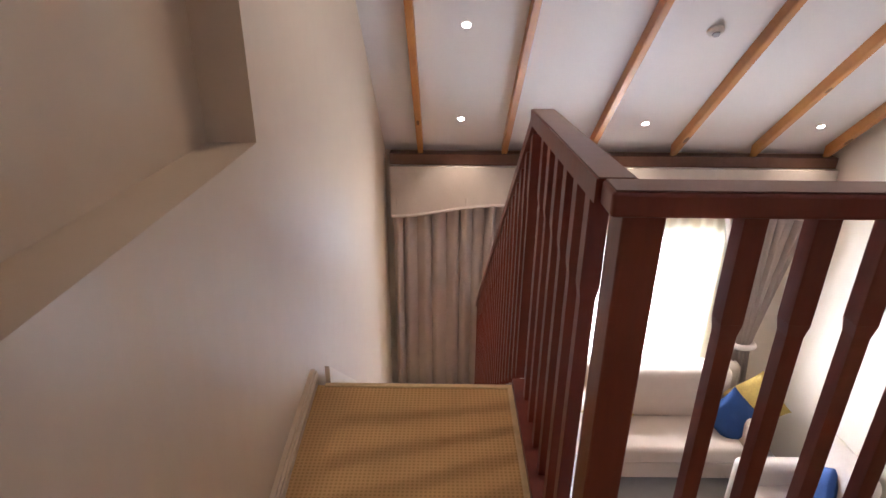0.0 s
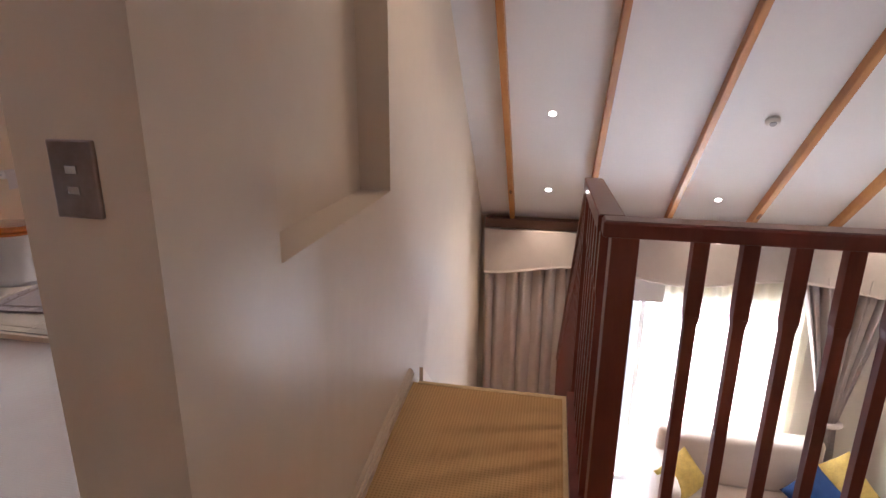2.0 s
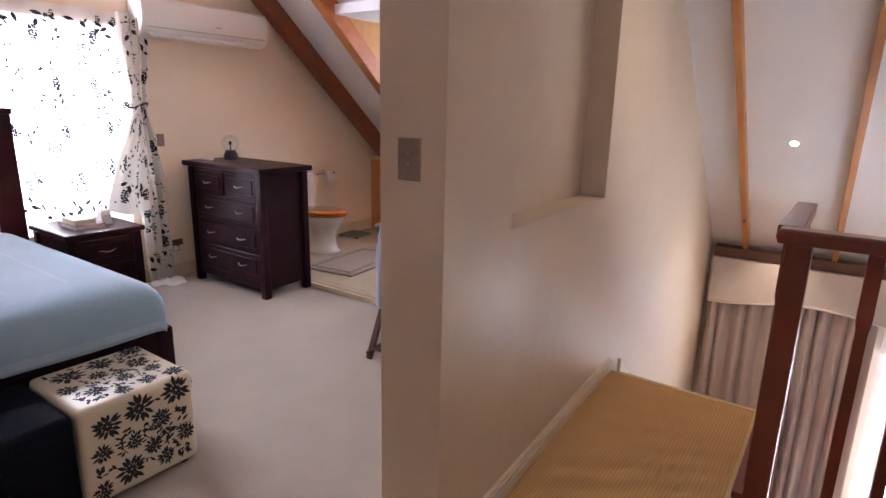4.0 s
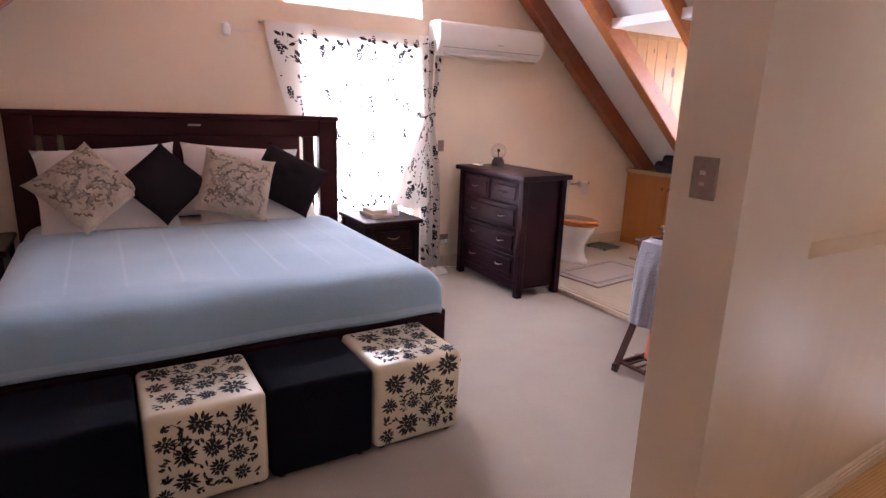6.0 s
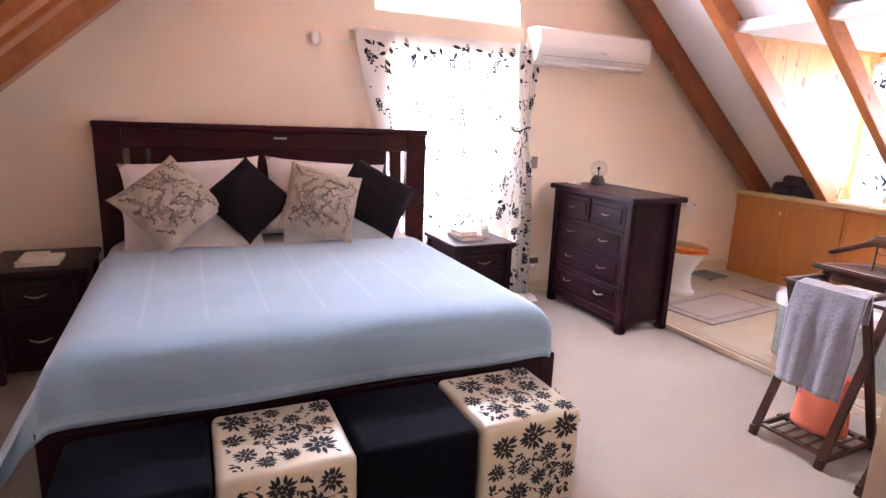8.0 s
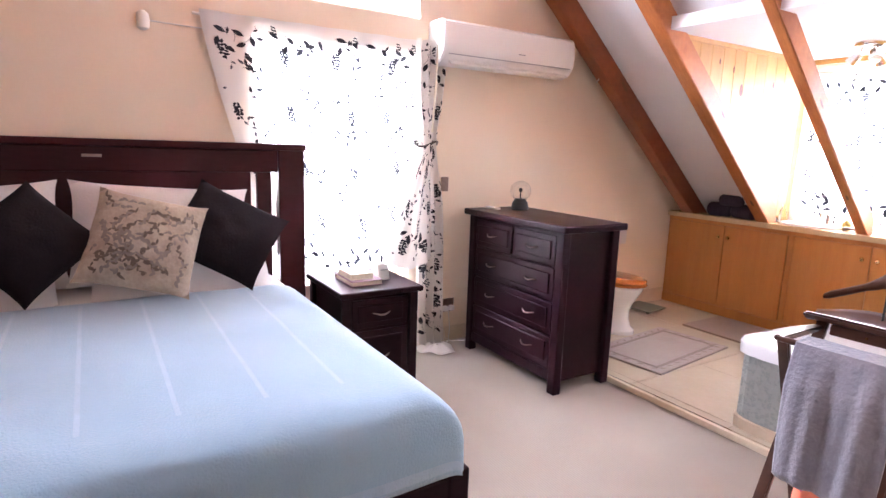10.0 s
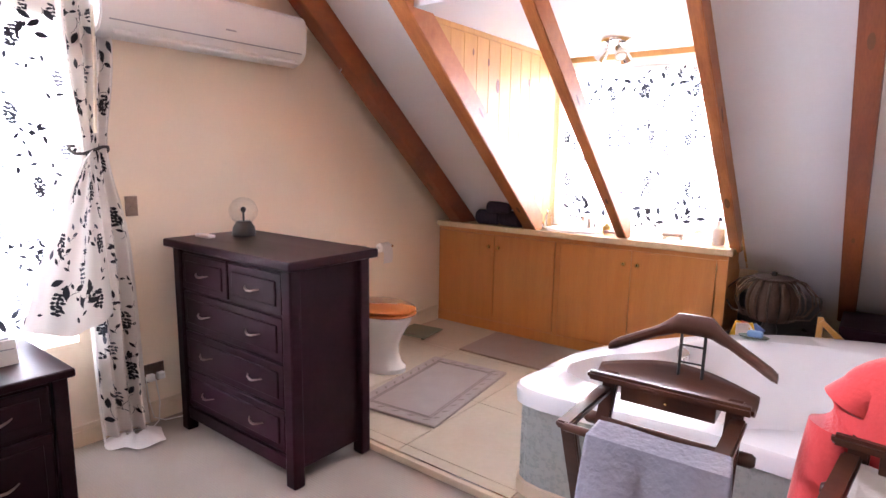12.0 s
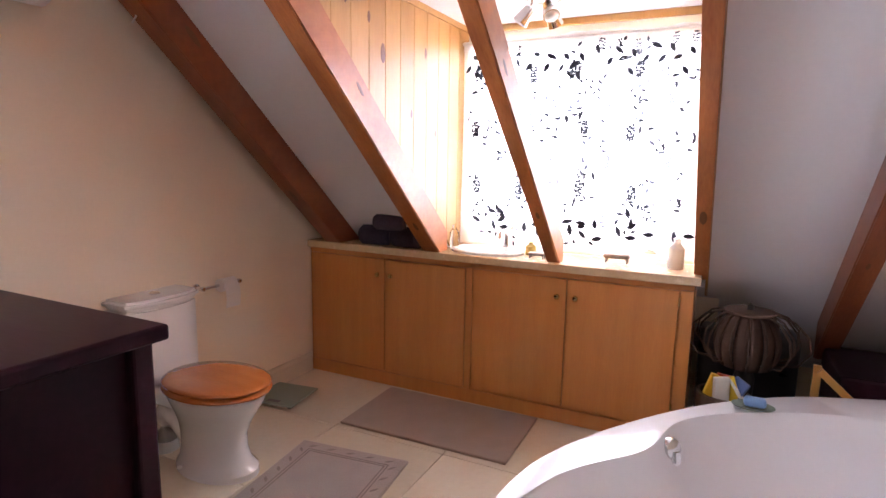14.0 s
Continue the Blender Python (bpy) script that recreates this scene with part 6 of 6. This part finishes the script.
part("base_rail", boxm(0.160, EX, YR + 0.005, YR + 0.075, 0.0, 0.035, 0.004), REDWOOD, rl)
x = 0.340
while x < EX - 0.05:
    part("baluster", baluster(bmesh.new(), x, YR + 0.045, 0.035, 1.108), REDWOOD, rl)
    x += 0.1393
y = YR + 0.20
while y < 2.0:
    part("baluster", baluster(bmesh.new(), 0.083, y, 0.036, 1.108), REDWOOD, rl)
    y += 0.128
Y0, Z0r, Y1, Z1r = 2.02, 1.080, 4.86, -1.23
part("handrail", prism(bmesh.new(), [(Y0, Z0r), (Y0, Z0r + 0.05), (Y1, Z1r + 0.05), (Y1, Z1r)], "x", 0.045, 0.105), REDWOOD, rl)
y = 2.08
while y < 4.84:
    zt = Z0r + (Z1r - Z0r) * (y - Y0) / (Y1 - Y0) + 0.01
    part("baluster", baluster(bmesh.new(), 0.075, y, zt - 1.05, zt, 0.04, 0.05), REDWOOD, rl)
    y += 0.118
part("string", prism(bmesh.new(), [(1.99, -0.05), (1.99, -0.30), (4.9, -2.75), (4.9, -2.40)], "x", 0.05, 0.10), REDWOOD, rl)


# ---- lounge below ----
def drape(x0, x1, y, z0, z1, folds, label, tie=None, amp=0.05):
    """A lined curtain in sharp-creased folds; tie: the place and height at which it is drawn together."""
    def fn(u, v):
        z = z1 - (z1 - z0) * v
        p, x = 1.0, x0 + u * (x1 - x0)
        if tie:
            t = (z1 - z) / (z1 - tie[1])
            p = max(1 - 0.80 * t, 0.20) if t < 1 else min(0.20 + 0.35 * (t - 1), 0.5)
            x = tie[0] + (x - tie[0]) * p + 0.03 * math.sin(math.pi * min(t, 1)) * (0.5 - u)
        ph = u * folds + 1.1 * math.sin(u * 9 + 1) + 0.35 * math.sin(v * 3 + u * 5)
        crease = abs(math.sin(ph * 0.5)) ** 0.7 * (0.7 + 0.3 * math.sin(u * 31))
        return (x, y - 0.055 + amp * (1 - 2 * crease) * (0.35 + 0.65 * p), z)
    r = thing("drape", tuple(fn(0.5, 1)), label, "curtain", "lounge curtains")
    part("cloth", grid(bmesh.new(), fn, 170, 24), DRAPE, r, smooth=True)
    part("heading_tape", grid(bmesh.new(), lambda u, v: Vector(fn(u, 0.03 * v)) + Vector((0, -0.004, 0)), 170, 1), PELMET, r, "pale gathered heading tape", smooth=True)
    return r


drape(PX1 + 0.02, 0.66, 4.90, DOWN + 0.03, -0.12, 74, "taupe curtain hanging in folds by the stairs")
drape(2.20, EX - 0.05, 4.90, DOWN + 0.03, -0.12, 60, "taupe curtain tied back beside the sofa", (2.70, -1.62))
single("tie_back", tube(bmesh.new(), [(2.70 + 0.10 * math.cos(a), 4.845 + 0.06 * math.sin(a), -1.62) for a in [2 * math.pi * k / 14 for k in range(15)]], 0.03, 8), PELMET, "pale cloth tie round the lounge curtain", "tie-back", smooth=True)
vr = thing("sheer_curtain", (1.5, 4.97, DOWN + 0.02), "yellowish sheer curtain before the sliding door", "curtain")
part("cloth", grid(bmesh.new(), lambda u, v: (1.02 + 1.40 * u, 4.965 + 0.012 * math.sin(u * 80), -0.20 - 2.52 * v), 120, 4), VOILE2, vr, smooth=True)
single("roller_blind", boxm(0.72, 1.06, 4.955, 4.995, -0.54, -0.12, 0.01), PLASTIC, "grey-white blind box over the sliding door", "blind")
pm = thing("pelmet", (1.2, 4.84, -0.3), "quilted beige pelmet with a scalloped lower edge", "pelmet")
def scallop(x):
    return -0.235 + 0.055 * math.cos((x + 0.75) * 2 * math.pi / 1.93 + math.pi)
n = 60
xs = [PX1 + 0.01 + (EX - 0.02 - PX1) * k / n for k in range(n + 1)]
part("board", prism(bmesh.new(), [(x, scallop(x)) for x in xs] + [(xs[-1], 0.165), (xs[0], 0.165)], "y", 4.80, 4.84), PELMET, pm)
part("piping", tube(bmesh.new(), [(x, 4.797, scallop(x)) for x in xs], 0.014, 6), PELMET, pm, "rounded pale piping", smooth=True)


def sofa():
    s = thing("sofa", (1.8, 4.5, DOWN), "oatmeal upholstered sofa under the sliding door", "sofa")
    z = DOWN
    part("base", boxm(1.10, 2.72, 4.12, 4.90, z + 0.10, z + 0.30, 0.03, 3), SOFA, s, smooth=True)
    for a, b in ((1.28, 2.54),):
        part("seat_cushion", boxm(a, b, 4.10, 4.62, z + 0.30, z + 0.47, 0.045, 4), SOFA, s, smooth=True)
        part("back_cushion", boxm(a, b, 4.56, 4.80, z + 0.44, z + 1.0, 0.08, 4), SOFA, s, smooth=True)
    part("back", boxm(1.12, 2.70, 4.74, 4.92, z + 0.10, z + 0.95, 0.06, 4), SOFA, s, smooth=True)
    for a in (1.06, 2.55):
        part("arm", boxm(a, a + 0.21, 4.12, 4.90, z + 0.10, z + 0.68, 0.07, 4), SOFA, s, smooth=True)
    for x in (1.14, 2.62):
        for y in (4.18, 4.82):
            part("foot", lathe(bmesh.new(), (x, y, z), [(0.025, 0), (0.03, 0.10)], 10), DARKWOOD, s)


sofa()
cushion("cushion", (2.48, 4.36, DOWN + 0.64), 0.42, 0.42, 0.14, 20, 45, -95, BLUE, "royal blue cushion on the sofa", "lounge cushions")
cushion("cushion", (2.72, 4.46, DOWN + 0.74), 0.44, 0.44, 0.14, 25, 40, -110, YELLOW, "mustard printed cushion on the sofa", "lounge cushions")
cushion("cushion", (1.32, 4.42, DOWN + 0.62), 0.42, 0.42, 0.13, 28, 30, -70, YELLOW, "mustard cushion at the sofa's other end", "lounge cushions")


def armchair():
    a = thing("armchair", (2.62, 3.45, DOWN), "pale armchair in the lounge corner", "armchair")
    z = DOWN
    part("seat", boxm(2.28, 2.85, 3.20, 3.75, z + 0.12, z + 0.46, 0.06, 4), PELMET, a, smooth=True)
    part("back", boxm(2.80, 3.02, 3.18, 3.78, z + 0.12, z + 1.0, 0.09, 4), PELMET, a, smooth=True)
    for y in (3.08, 3.70):
        part("arm", boxm(2.25, 2.98, y, y + 0.17, z + 0.10, z + 0.66, 0.07, 4), PELMET, a, smooth=True)
    cushion("cushion", (2.72, 3.46, DOWN + 0.66), 0.42, 0.42, 0.14, 22, 45, 170, BLUE, "royal blue cushion on the pale armchair", "lounge cushions")


armchair()


# downlights and smoke detector in the slope
def downlight(x, y, watts):
    z = zc(y)
    nrm = Vector((0, -SLOPE if y > RIDGE else SLOPE, -1)).normalized()
    d = thing("downlight", (x, y, z), "small round white downlight, lit", "downlight", "ceiling downlights")
    m = Matrix.Translation(Vector((x, y, z)) + nrm * 0.001) @ nrm.to_track_quat("Z", "Y").to_matrix().to_4x4()
    part("rim", placed(lathe(bmesh.new(), (0, 0, 0), [(0.034, 0), (0.034, 0.005), (0.026, 0.006)], 24), m), PLASTIC, d)
    part("lamp_face", placed(lathe(bmesh.new(), (0, 0, 0.0065), [(0.025, 0), (0.02, 0.002)], 20), m), LAMPON, d, "glowing lamp face")
    s = new("downlight_beam", bpy.data.lights.new("downlight_beam", "SPOT"))
    s.data.energy, s.data.color, s.data.spot_size, s.data.spot_blend, s.data.shadow_soft_size = watts, (1.0, 0.76, 0.52), radians(95), 0.6, 0.03
    s.matrix_world = look(Vector((x, y, z)) + nrm * 0.03, Vector((x, y, z)) + nrm * 0.5 + Vector((0, 0, -2)))


for x, y in ((-0.138, 3.765), (-0.138, 4.595), (1.336, 4.63), (2.75, 4.647), (-0.138, 2.10), (1.336, 2.10)):
    downlight(x, y, (18 if x < 0 else 32) if y < 3 else 15 if x < 0 else 11)
sm = thing("smoke_detector", (1.39, 3.79, zc(3.79)), "white round smoke detector on the sloping ceiling", "smoke detector")
nrm = Vector((0, -SLOPE, -1)).normalized()
m = Matrix.Translation((1.39, 3.79, zc(3.79))) @ nrm.to_track_quat("Z", "Y").to_matrix().to_4x4()
part("body", placed(lathe(bmesh.new(), (0, 0, 0), [(0.05, 0), (0.05, 0.015), (0.035, 0.03), (0.028, 0.03)], 24), m), PLASTIC, sm, smooth=True)
part("grille", placed(lathe(bmesh.new(), (0, 0, 0.026), [(0.026, 0), (0.022, 0.012), (0.01, 0.014)], 18), m), GREYPL, sm, "grey grille", smooth=True)

wire = tube(bmesh.new(), [(-4.588, 1.395, 0.27), (-4.583, 1.40, 0.15), (-4.575, 1.42, 0.03), (-4.55, 1.47, 0.006), (-4.52, 1.56, 0.006), (-4.545, 1.72, 0.006)], 0.0035, 6)
single("cable", wire, PLASTIC, "thin white cable hanging from the wall socket", "cable", smooth=True)
cord = tube(bmesh.new(), [(-4.425, 2.69, 2.03), (-4.42, 2.705, 2.06), (-4.418, 2.74, 2.16), (-4.42, 2.77, 2.24), (-4.425, 2.80, 2.32)], 0.004, 6)
single("cord", cord, LINEN, "thin pale cord tied along the gable rafter", "cord", smooth=True)

# ---- floor tiles, last ----
fb_ = bpy.data.objects["floor_bath"]
xs = [-4.6, -4.60 + 0.66, -3.28, -2.62, -1.96, -1.30, -0.99]
ys = [2.006, 2.08, 2.74, 3.40, 4.06, 4.72, 4.99]
for i in range(len(xs) - 1):
    for j in range(len(ys) - 1):
        child("tile", boxm(xs[i] + 0.0025, xs[i + 1] - 0.0025, ys[j] + 0.0025, ys[j + 1] - 0.0025, 0.026, 0.0355, 0.0015, 1), TILE, fb_)
